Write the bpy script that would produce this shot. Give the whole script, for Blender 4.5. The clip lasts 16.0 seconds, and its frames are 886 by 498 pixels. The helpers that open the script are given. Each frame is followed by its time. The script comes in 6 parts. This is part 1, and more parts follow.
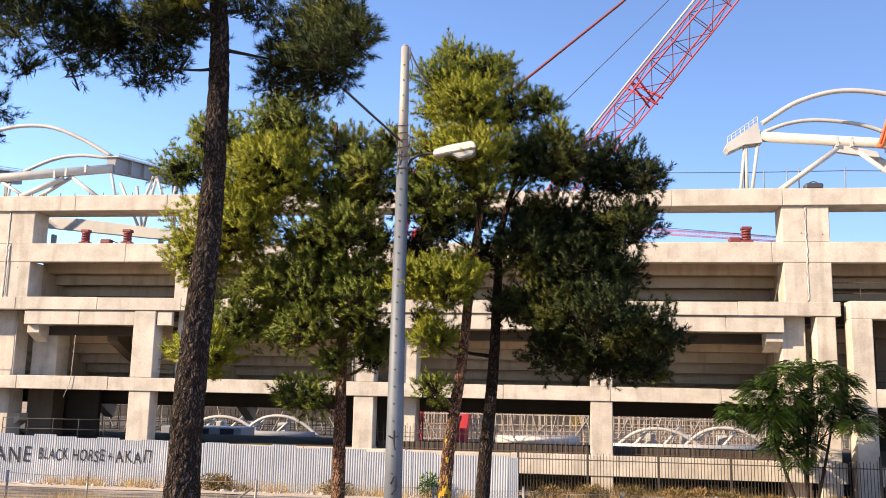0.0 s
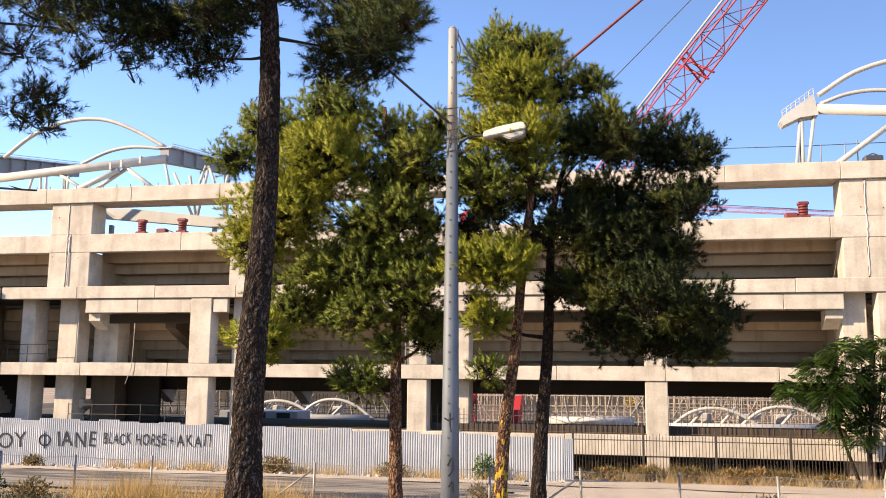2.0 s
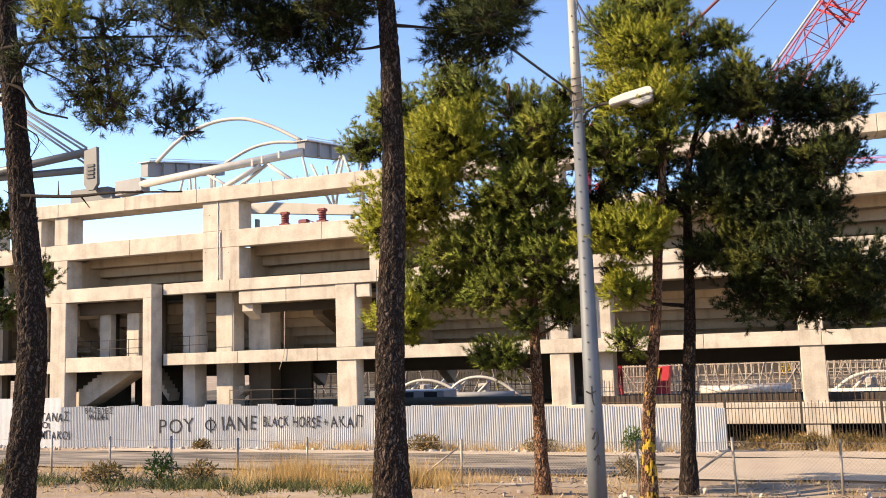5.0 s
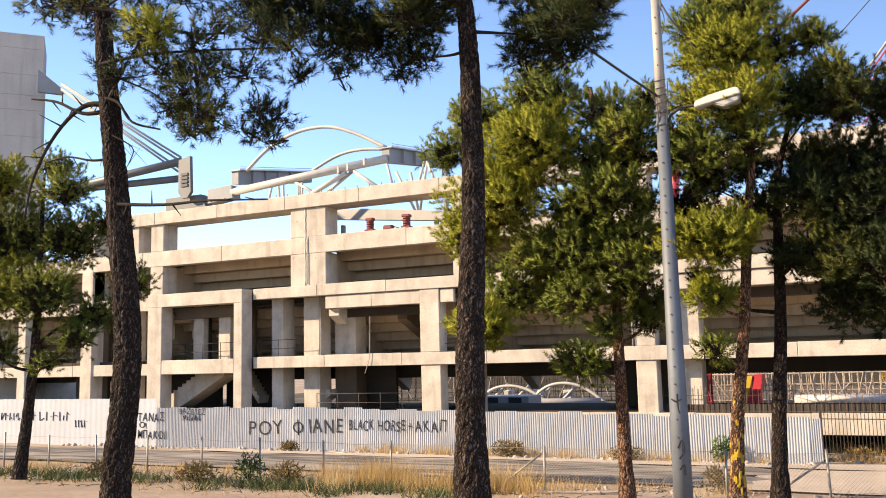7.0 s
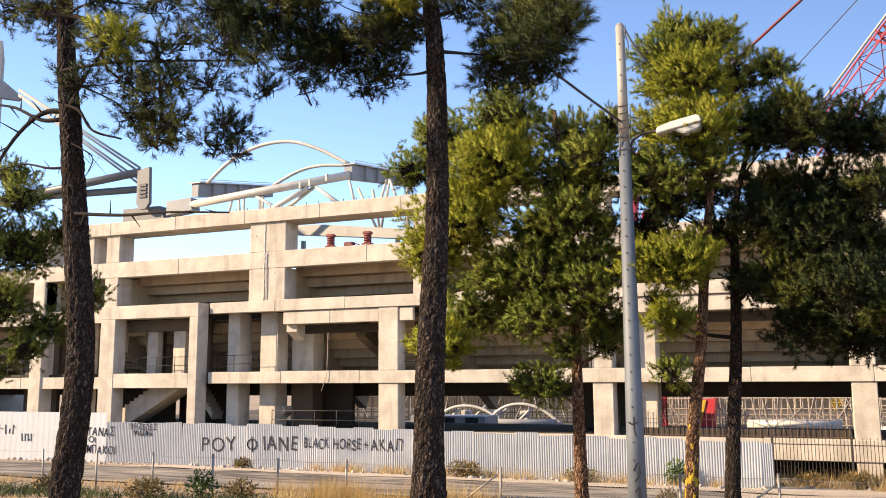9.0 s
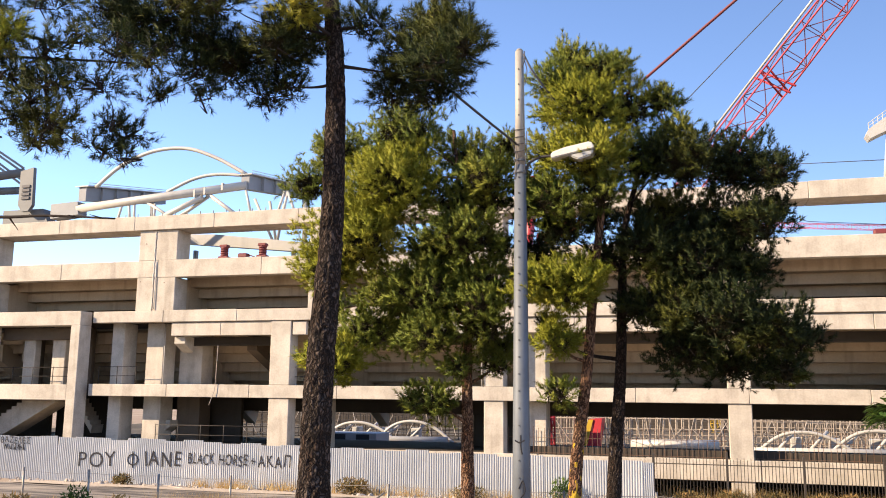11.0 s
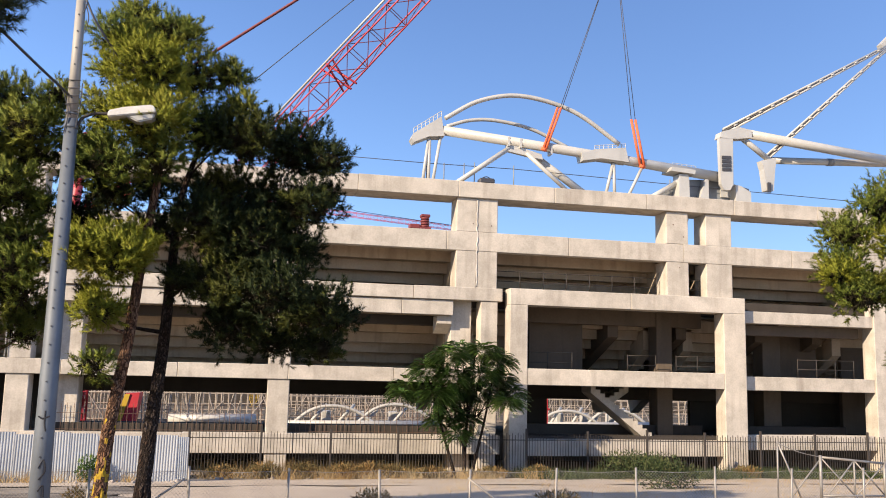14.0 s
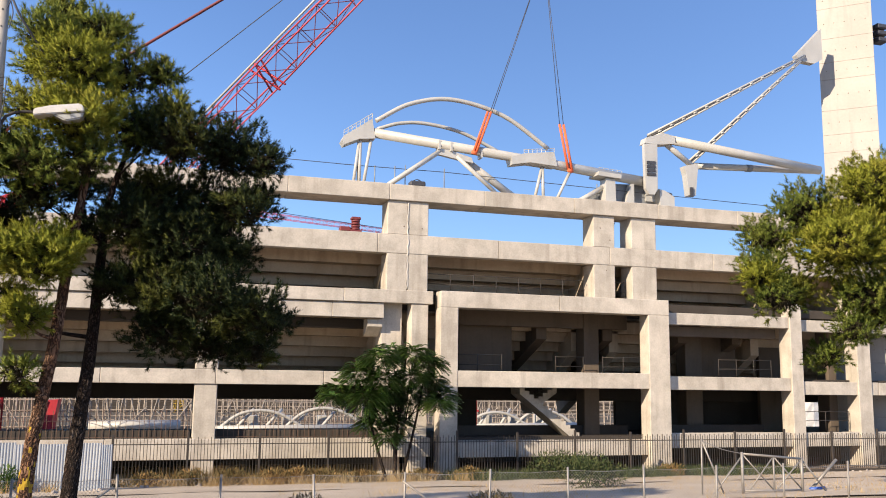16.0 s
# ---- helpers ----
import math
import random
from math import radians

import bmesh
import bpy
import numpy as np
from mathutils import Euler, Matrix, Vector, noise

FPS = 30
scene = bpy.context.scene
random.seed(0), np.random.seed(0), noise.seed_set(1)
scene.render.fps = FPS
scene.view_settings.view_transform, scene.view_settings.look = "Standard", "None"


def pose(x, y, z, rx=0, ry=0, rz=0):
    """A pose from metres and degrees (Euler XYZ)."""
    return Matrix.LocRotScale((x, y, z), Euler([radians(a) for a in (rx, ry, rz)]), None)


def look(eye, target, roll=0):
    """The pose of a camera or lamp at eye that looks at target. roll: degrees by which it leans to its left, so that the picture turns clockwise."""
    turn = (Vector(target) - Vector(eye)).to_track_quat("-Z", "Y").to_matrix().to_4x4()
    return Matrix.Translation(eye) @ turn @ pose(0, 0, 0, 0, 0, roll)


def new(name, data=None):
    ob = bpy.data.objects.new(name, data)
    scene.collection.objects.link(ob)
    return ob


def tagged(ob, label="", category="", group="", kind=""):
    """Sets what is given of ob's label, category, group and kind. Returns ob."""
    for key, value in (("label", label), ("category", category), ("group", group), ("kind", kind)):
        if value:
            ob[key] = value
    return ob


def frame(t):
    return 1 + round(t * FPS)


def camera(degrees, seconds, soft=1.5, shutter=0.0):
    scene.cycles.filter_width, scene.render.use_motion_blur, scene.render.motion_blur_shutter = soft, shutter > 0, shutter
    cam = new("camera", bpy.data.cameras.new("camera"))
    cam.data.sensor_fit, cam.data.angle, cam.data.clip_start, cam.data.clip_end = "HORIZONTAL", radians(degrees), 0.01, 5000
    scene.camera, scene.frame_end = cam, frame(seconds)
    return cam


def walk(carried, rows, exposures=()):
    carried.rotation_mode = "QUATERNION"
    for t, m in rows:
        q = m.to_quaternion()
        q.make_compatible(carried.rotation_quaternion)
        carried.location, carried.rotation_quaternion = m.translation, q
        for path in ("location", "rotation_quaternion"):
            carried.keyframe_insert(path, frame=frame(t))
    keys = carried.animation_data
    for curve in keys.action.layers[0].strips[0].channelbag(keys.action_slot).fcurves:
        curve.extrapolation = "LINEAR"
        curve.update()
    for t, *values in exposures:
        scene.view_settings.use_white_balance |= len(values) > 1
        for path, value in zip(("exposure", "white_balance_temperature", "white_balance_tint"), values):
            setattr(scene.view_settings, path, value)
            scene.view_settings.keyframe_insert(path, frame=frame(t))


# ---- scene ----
cam = camera(53.43, 16.0, soft=1.0)
PATH = [
    (0.0, pose(0.026, 0, 2.2, 99.18, -1.20, 7.78)),
    (0.5, pose(0.010, 0, 2.2, 98.95, -1.06, 8.38)),
    (1.0, pose(0.000, 0, 2.2, 98.70, -0.91, 9.14)),
    (1.5, pose(-0.010, 0, 2.2, 98.44, -0.69, 10.11)),
    (2.0, pose(-0.026, 0, 2.2, 98.00, -0.49, 11.12)),
    (2.5, pose(0.010, 0, 2.2, 97.80, -0.32, 11.69)),
    (3.0, pose(0.041, 0, 2.2, 97.34, -0.06, 12.06)),
    (3.5, pose(0.052, 0, 2.2, 97.00, 0.07, 11.94)),
    (4.0, pose(0.015, 0, 2.2, 96.99, 0.27, 12.09)),
    (4.5, pose(-0.021, 0, 2.2, 96.76, 1.32, 14.90)),
    (5.0, pose(0.072, 0, 2.2, 96.60, 1.91, 20.40)),
    (7.5, pose(0.139, 0, 2.2, 97.26, 1.27, 26.05)),
    (8.0, pose(0.134, 0, 2.2, 97.56, 0.97, 26.02)),
    (8.5, pose(0.093, 0, 2.2, 97.74, 0.96, 25.62)),
    (9.0, pose(0.103, 0, 2.2, 98.27, 0.35, 23.13)),
    (11.5, pose(0.170, 0, 2.2, 99.57, -0.75, 13.08)),
    (12.0, pose(0.175, 0, 2.2, 99.49, -1.02, 7.85)),
    (12.5, pose(0.155, 0, 2.2, 98.96, -1.20, 0.97)),
    (13.0, pose(0.180, 0, 2.2, 98.78, -1.19, -3.94)),
    (13.5, pose(0.180, 0, 2.2, 98.52, -1.20, -8.57)),
    (14.0, pose(0.180, 0, 2.2, 98.23, -1.34, -12.53)),
    (14.5, pose(0.118, 0, 2.2, 98.15, -1.19, -14.88)),
    (15.0, pose(0.046, 0, 2.2, 98.29, -1.01, -16.13)),
    (15.5, pose(0.026, 0, 2.2, 98.35, -0.89, -16.67)),
    (16.0, pose(0.010, 0, 2.2, 98.48, -0.73, -17.21)),
]
walk(cam, PATH, [(0, 1.20, 6720, 15), (3.5, 1.22, 7120, 14), (4.5, 1.24, 7250, 14), (5.2, 1.24, 7250, 14), (9.2, 1.22, 7250, 14), (11.5, 1.18, 6880, 15), (12.5, 1.10, 6740, 14), (14.0, 0.90, 6380, 13), (16.0, 0.85, 6300, 12)])

# ---- light ----
SUN_EL, SUN_SIDE = radians(27), radians(59)      # height, and how far left of the facade's normal it stands
to_sun = Vector((-math.sin(SUN_SIDE) * math.cos(SUN_EL), -math.cos(SUN_SIDE) * math.cos(SUN_EL), math.sin(SUN_EL)))
sun = new("sun", bpy.data.lights.new("sun", "SUN"))
sun.data.energy, sun.data.angle, sun.data.color = 5.0, radians(0.5), (1.0, 0.83, 0.61)
sun.matrix_world = look(to_sun * 80, (0, 0, 0))
world = bpy.data.worlds.new("sky")
scene.world = world
world.use_nodes = True
_n = world.node_tree.nodes
sky = _n.new("ShaderNodeTexSky")
sky.sky_type, sky.sun_disc = "NISHITA", False
sky.sun_elevation, sky.sun_rotation = SUN_EL, -math.atan2(to_sun.x, to_sun.y)
sky.air_density, sky.dust_density, sky.ozone_density = 1.0, 0.2, 5.2
cast = _n.new("ShaderNodeMix")               # the camera's slightly violet blue
cast.data_type, cast.blend_type = "RGBA", "MULTIPLY"
cast.inputs[0].default_value, cast.inputs[7].default_value = 1.0, (1.02, 0.985, 1.03, 1)
world.node_tree.links.new(sky.outputs[0], cast.inputs[6])
world.node_tree.links.new(cast.outputs[2], _n["Background"].inputs[0])
_n["Background"].inputs[1].default_value = 0.112


# ---- materials ----
def material(name, base, second, rough=0.8, metal=0.0, scale=1.0, grain=30.0, bump=0.15, streak=0.0, third=None, spread=0.5, leaf=0.0, island=0.0, dark=(0.1, 0.09, 0.08), stretch=None, speck=0.12, gloss=0.5, plate=None, vary=0.0):
    """Two tones mixed by a large noise, a fine grain, optional downward streaks and relief."""
    m = bpy.data.materials.new(name)
    m.use_nodes = True
    nt = m.node_tree
    nd, ln = nt.nodes, nt.links
    bsdf = nd["Principled BSDF"]
    geo = nd.new("ShaderNodeNewGeometry")

    def noise_of(sc, detail=4.0, stretch=None):
        t = nd.new("ShaderNodeTexNoise")
        t.inputs["Scale"].default_value, t.inputs["Detail"].default_value = sc, detail
        if stretch:
            mp = nd.new("ShaderNodeMapping")
            mp.inputs["Scale"].default_value = stretch
            ln.new(geo.outputs["Position"], mp.inputs["Vector"])
            ln.new(mp.outputs[0], t.inputs["Vector"])
        else:
            ln.new(geo.outputs["Position"], t.inputs["Vector"])
        return t.outputs["Fac"]

    def ramp(fac, lo, hi):
        r = nd.new("ShaderNodeMapRange")
        r.inputs["From Min"].default_value, r.inputs["From Max"].default_value = lo, hi
        ln.new(fac, r.inputs["Value"])
        return r.outputs[0]

    def mix(fac, a, b, mode="MIX"):
        x = nd.new("ShaderNodeMix")
        x.data_type, x.blend_type = "RGBA", mode
        for sock, val in ((0, fac), (6, a), (7, b)):
            if isinstance(val, (int, float)):
                x.inputs[sock].default_value = val
            elif isinstance(val, tuple):
                x.inputs[sock].default_value = (*val, 1)
            else:
                ln.new(val, x.inputs[sock])
        return x.outputs[2]

    col = mix(ramp(noise_of(scale, 4.0, stretch), 0.5 - spread / 2, 0.5 + spread / 2), base, second)
    if third:
        col = mix(ramp(noise_of(scale * 0.33, 3.0), 0.52, 0.68), col, third)
    if streak:
        s = ramp(noise_of(1.0, 5.0, (2.2, 2.2, 0.22)), 0.53, 0.75)
        sm = nd.new("ShaderNodeMath")
        sm.operation = "MULTIPLY"
        ln.new(s, sm.inputs[0])
        sm.inputs[1].default_value = streak
        col = mix(sm.outputs[0], col, dark)
    g = noise_of(grain, 6.0, stretch)
    gm = ramp(g, 0.25, 0.75)
    gr = nd.new("ShaderNodeMix")
    gr.data_type, gr.blend_type = "RGBA", "MULTIPLY"
    gr.inputs[0].default_value = speck
    ln.new(col, gr.inputs[6])
    ln.new(gm, gr.inputs[7])
    col = gr.outputs[2]
    if vary:
        # each sheet a little lighter or darker than the next
        info = nd.new("ShaderNodeObjectInfo")
        col = mix(ramp(info.outputs["Random"], 0.0, 1.0 / vary), col, second)
    relief = g
    if plate:
        # bark plates: cells drawn out upright, with dark gaps between them
        wp = nd.new("ShaderNodeMapping")
        wp.inputs["Scale"].default_value = (1, 1, 0.22)
        bend = nd.new("ShaderNodeTexNoise")
        bend.inputs["Scale"].default_value = 9.0
        ln.new(geo.outputs["Position"], bend.inputs["Vector"])
        push = nd.new("ShaderNodeVectorMath")
        push.operation = "MULTIPLY_ADD"
        push.inputs[1].default_value = (0.16, 0.16, 0.3)
        ln.new(bend.outputs["Color"], push.inputs[0])
        ln.new(geo.outputs["Position"], push.inputs[2])
        ln.new(push.outputs[0], wp.inputs["Vector"])
        cell = nd.new("ShaderNodeTexVoronoi")
        cell.feature = "DISTANCE_TO_EDGE"
        cell.inputs["Scale"].default_value = plate[0]
        ln.new(wp.outputs[0], cell.inputs["Vector"])
        edge = ramp(cell.outputs["Distance"], 0.02, plate[1])
        tone = nd.new("ShaderNodeTexVoronoi")
        tone.inputs["Scale"].default_value = plate[0]
        ln.new(wp.outputs[0], tone.inputs["Vector"])
        col = mix(ramp(tone.outputs["Color"], 0.2, 0.9), col, third or second)
        col = mix(edge, dark, col)
        lift = nd.new("ShaderNodeMath")
        lift.operation = "MULTIPLY_ADD"
        lift.inputs[1].default_value = 0.35
        ln.new(g, lift.inputs[0])
        ln.new(edge, lift.inputs[2])
        relief = lift.outputs[0]
    if island:
        col = mix(ramp(geo.outputs["Random Per Island"], 1 - island, 1.0), col, third or second)
    ln.new(col, bsdf.inputs["Base Color"])
    bsdf.inputs["Specular IOR Level"].default_value = gloss
    bsdf.inputs["Roughness"].default_value, bsdf.inputs["Metallic"].default_value = rough, metal
    if bump:
        b = nd.new("ShaderNodeBump")
        b.inputs["Strength"].default_value, b.inputs["Distance"].default_value = bump, 0.02
        ln.new(relief, b.inputs["Height"])
        ln.new(b.outputs[0], bsdf.inputs["Normal"])
    if leaf:
        tr = nd.new("ShaderNodeBsdfTranslucent")
        ln.new(col, tr.inputs["Color"])
        mx = nd.new("ShaderNodeMixShader")
        mx.inputs[0].default_value = leaf
        ln.new(bsdf.outputs[0], mx.inputs[1])
        ln.new(tr.outputs[0], mx.inputs[2])
        ln.new(mx.outputs[0], nd["Material Output"].inputs["Surface"])
    return m


CONCRETE = material("concrete", (0.53, 0.475, 0.40), (0.44, 0.395, 0.33), 0.85, scale=1.6, grain=14, bump=0.08, streak=0.45, third=(0.60, 0.54, 0.455), dark=(0.23, 0.195, 0.155), speck=0.2, gloss=0.2, spread=0.22)
# Shade of the ground storey and soffits, put into a near-black concrete
CONCRETE_DEEP_SHADE = material("deep_shade_concrete", (0.075, 0.063, 0.052), (0.05, 0.042, 0.035), 0.9, scale=0.5, grain=9, bump=0.12, streak=0.4, dark=(0.04, 0.034, 0.028), gloss=0.15)
# Warm tan puts the light bounced under the stands into colour
CONCRETE_TIER = material("bounce_lit_tier_concrete", (0.54, 0.435, 0.32), (0.42, 0.335, 0.24), 0.9, scale=0.6, grain=9, bump=0.12, streak=0.5, dark=(0.20, 0.155, 0.115), gloss=0.2)
# Half-shade of the recessed storeys, put into a browner, darker concrete
CONCRETE_HALF_SHADE = material("half_shade_concrete", (0.15, 0.115, 0.085), (0.105, 0.082, 0.06), 0.9, scale=0.7, grain=9, bump=0.12, streak=0.45, dark=(0.07, 0.055, 0.042), gloss=0.2)
TOWER_MAT = material("tower_concrete", (0.47, 0.435, 0.39), (0.40, 0.37, 0.33), 0.85, scale=0.5, grain=7, bump=0.05, speck=0.08, gloss=0.2, streak=0.5, dark=(0.31, 0.28, 0.25))
MORTAR = material("sealant", (0.60, 0.57, 0.52), (0.42, 0.39, 0.35), 0.8, scale=3)
STEEL = material("white_steel", (0.49, 0.475, 0.435), (0.39, 0.38, 0.35), 0.4, scale=0.8, grain=20, bump=0.03, streak=0.3, dark=(0.27, 0.26, 0.235))
STEEL_GREY = material("grey_steel", (0.24, 0.25, 0.26), (0.18, 0.19, 0.20), 0.5, scale=1.0, grain=20, bump=0.03)
RED = material("red_paint", (0.52, 0.035, 0.045), (0.38, 0.03, 0.04), 0.5, scale=0.7, bump=0.03)
PINK = material("faded_red_paint", (0.62, 0.11, 0.13), (0.50, 0.06, 0.08), 0.5, scale=0.5, bump=0.03)
DARKSTEEL = material("dark_grey_steel", (0.12, 0.13, 0.135), (0.085, 0.09, 0.095), 0.5, scale=1.0, grain=20, bump=0.03)
DARKRED = material("red_oxide_steel", (0.20, 0.03, 0.03), (0.13, 0.025, 0.025), 0.6, scale=1.0, bump=0.05)
ORANGE = material("orange_webbing", (0.75, 0.16, 0.05), (0.62, 0.11, 0.04), 0.8, scale=4, bump=0.1)
YELLOW = material("yellow_paint", (0.62, 0.40, 0.03), (0.45, 0.29, 0.03), 0.5, scale=1)
LICHEN = material("yellow_lichen", (0.42, 0.29, 0.03), (0.30, 0.19, 0.03), 0.9, scale=9, grain=30, bump=0.3, gloss=0.1)
ROPE = material("steel_rope", (0.07, 0.07, 0.08), (0.05, 0.05, 0.055), 0.6, 0.3, scale=4)
SHEET = material("galvanised_sheet", (0.41, 0.43, 0.46), (0.31, 0.33, 0.355), 0.5, 0.12, scale=1.4, grain=5, bump=0.05, streak=0.2, third=(0.47, 0.485, 0.50), dark=(0.30, 0.25, 0.20), vary=0.7)
HOARD = material("white_hoarding", (0.43, 0.46, 0.50), (0.36, 0.385, 0.42), 0.55, 0.1, scale=0.5, grain=4, bump=0.03, streak=0.25, dark=(0.4, 0.38, 0.36))
SPRAY = material("black_spray", (0.025, 0.025, 0.03), (0.05, 0.05, 0.055), 0.7, scale=6, gloss=0.05)
POLE = material("galvanised_pole", (0.135, 0.155, 0.18), (0.10, 0.115, 0.135), 0.6, 0.15, scale=1.6, grain=12, bump=0.05, streak=0.35, dark=(0.1, 0.1, 0.1))
POLE_TOP = material("pale_pole", (0.36, 0.34, 0.30), (0.28, 0.26, 0.235), 0.65, 0.2, scale=1.6, grain=12, bump=0.05, streak=0.3)
LAMP = material("lamp_housing", (0.62, 0.60, 0.55), (0.52, 0.50, 0.46), 0.5, scale=4, bump=0.03)
LENS = material("lamp_lens", (0.45, 0.45, 0.42), (0.36, 0.36, 0.33), 0.15, scale=6, bump=0.02)
IRON = material("dark_iron", (0.028, 0.025, 0.023), (0.05, 0.038, 0.03), 0.7, 0.1, scale=3)
RUST = material("rusty_steel", (0.20, 0.11, 0.07), (0.12, 0.08, 0.06), 0.8, 0.3, scale=3)
WIRE = material("fence_wire", (0.36, 0.35, 0.33), (0.24, 0.21, 0.18), 0.6, 0.5, scale=3)
# Darker patches: worn asphalt, and dappled tree shade put into the colour
ASPHALT = material("asphalt", (0.33, 0.29, 0.245), (0.12, 0.11, 0.10), 0.9, scale=0.8, grain=18, bump=0.3, third=(0.44, 0.385, 0.315), speck=0.4, spread=0.12, stretch=(0.45, 1.5, 1), gloss=0.2)
# Dark pitch tone stands for shade behind the openings and cuts bounced light
PITCH = material("darkened_pitch", (0.13, 0.11, 0.085), (0.085, 0.075, 0.058), 0.95, scale=0.3, grain=5, bump=0.3, third=(0.17, 0.15, 0.115), speck=0.3, gloss=0.15)
SOIL = material("dry_soil", (0.43, 0.335, 0.245), (0.28, 0.21, 0.15), 0.95, scale=0.6, grain=7, bump=0.5, third=(0.50, 0.41, 0.31), speck=0.3, gloss=0.2)
APRON = material("dusty_paving", (0.60, 0.51, 0.405), (0.47, 0.395, 0.31), 0.95, scale=0.4, grain=7, bump=0.3, third=(0.52, 0.43, 0.335), speck=0.3, gloss=0.2)
SCAFF = material("dusty_scaffold", (0.44, 0.385, 0.32), (0.27, 0.22, 0.18), 0.7, 0.1, scale=2, grain=6, bump=0.05, gloss=0.2)
BARK = material("pine_bark", (0.120, 0.072, 0.050), (0.050, 0.036, 0.029), 0.95, scale=7, grain=34, bump=1.0, third=(0.105, 0.082, 0.070), spread=0.3, stretch=(1, 1, 0.35), speck=0.8, gloss=0.1, plate=(24, 0.34), dark=(0.010, 0.008, 0.007))
BARK_RED = material("orange_pine_bark", (0.34, 0.165, 0.085), (0.19, 0.10, 0.06), 0.95, scale=6, grain=22, bump=1.0, third=(0.22, 0.14, 0.095), spread=0.3, speck=0.5, gloss=0.1, plate=(19, 0.2), dark=(0.035, 0.02, 0.014))
TWIG = material("dark_twig", (0.038, 0.030, 0.026), (0.024, 0.020, 0.018), 0.95, scale=4, gloss=0.15)
NEEDLE = material("pine_needles", (0.142, 0.182, 0.029), (0.074, 0.104, 0.020), 0.55, scale=2.6, grain=3, bump=0, third=(0.22, 0.23, 0.038), leaf=0.1, island=0.25, gloss=0.12)
# Shade on the third pine and the tall pines, put into darker needles
NEEDLE_SHADED = material("shaded_pine_needles", (0.026, 0.040, 0.013), (0.014, 0.023, 0.009), 0.55, scale=2.6, grain=3, bump=0, third=(0.10, 0.108, 0.020), leaf=0.06, island=0.14, gloss=0.1)
# Dark core of each crown: inner twigs, plus shade put into the colour
NEEDLE_CORE = material("shade_core_needles", (0.035, 0.030, 0.016), (0.022, 0.020, 0.012), 0.9, scale=3, grain=4, bump=0, gloss=0.05)
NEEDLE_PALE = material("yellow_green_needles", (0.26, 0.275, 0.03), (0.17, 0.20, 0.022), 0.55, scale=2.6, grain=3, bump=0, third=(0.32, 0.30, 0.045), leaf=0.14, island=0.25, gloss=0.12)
LEAF = material("green_leaves", (0.05, 0.105, 0.02), (0.025, 0.055, 0.012), 0.5, scale=1.5, grain=3, bump=0, third=(0.12, 0.185, 0.03), leaf=0.2, island=0.2, gloss=0.25)
STRAW = material("dry_grass", (0.52, 0.345, 0.13), (0.36, 0.225, 0.08), 0.8, scale=1.2, grain=4, bump=0, third=(0.58, 0.46, 0.26), leaf=0.3, island=0.4, gloss=0.2)
WEED = material("weed_leaves", (0.17, 0.12, 0.05), (0.10, 0.095, 0.04), 0.7, scale=2, grain=4, bump=0, third=(0.33, 0.20, 0.08), leaf=0.25, island=0.4, gloss=0.2)
STONE = material("rubble", (0.46, 0.40, 0.34), (0.33, 0.28, 0.24), 0.9, scale=3, grain=12, bump=0.3, third=(0.55, 0.5, 0.45), speck=0.3)
PLASTER = material("white_plaster", (0.72, 0.70, 0.66), (0.64, 0.62, 0.58), 0.85, scale=0.6, grain=8, bump=0.05)
DARKGLASS = material("dark_window", (0.03, 0.035, 0.04), (0.02, 0.022, 0.025), 0.1, scale=2, bump=0)


# ---- builders ----
def ground_z(w):
    return 0.6 - 0.0745 * w if w < 38.9 else -2.3


def thing(name, x, y, z, label, category, group="", kind=""):
    ob = new(name)
    ob.location = (x, y, z)
    ob.empty_display_size = 0.3
    return tagged(ob, label, category, group, kind)


def mesh_object(name, bm, mat):
    me = bpy.data.meshes.new(name)
    bm.to_mesh(me)
    bm.free()
    me.materials.append(mat)
    return new(name, me)


def world_spot(ob):
    spot = Vector(ob.location)
    return spot + world_spot(ob.parent) if ob.parent and not ob.data else spot


def part(name, bm, mat, parent, label=""):
    """One mesh, drawn in world coordinates, under a thing or under a part."""
    ob = mesh_object(name, bm, mat) if isinstance(bm, bmesh.types.BMesh) else new(name, bm)
    ob.parent = parent
    top = parent
    while top.parent:
        top = top.parent
    if parent == top:
        ob.matrix_parent_inverse = Matrix.Translation(-Vector(top.location))
    return tagged(ob, label)


def box(x0, x1, y0, y1, z0, z1, bev=0.02, bm=None):
    own = bmesh.new()
    bmesh.ops.create_cube(own, size=1.0)
    for v in own.verts:
        v.co = Vector(((x0 + x1) / 2 + v.co.x * (x1 - x0), (y0 + y1) / 2 + v.co.y * (y1 - y0), (z0 + z1) / 2 + v.co.z * (z1 - z0)))
    if bev:
        bmesh.ops.bevel(own, geom=own.edges[:], offset=bev, segments=1, affect="EDGES", clamp_overlap=True)
    if bm is None:
        return own
    me = bpy.data.meshes.new("scratch")
    own.to_mesh(me)
    own.free()
    bm.from_mesh(me)
    bpy.data.meshes.remove(me)
    return bm


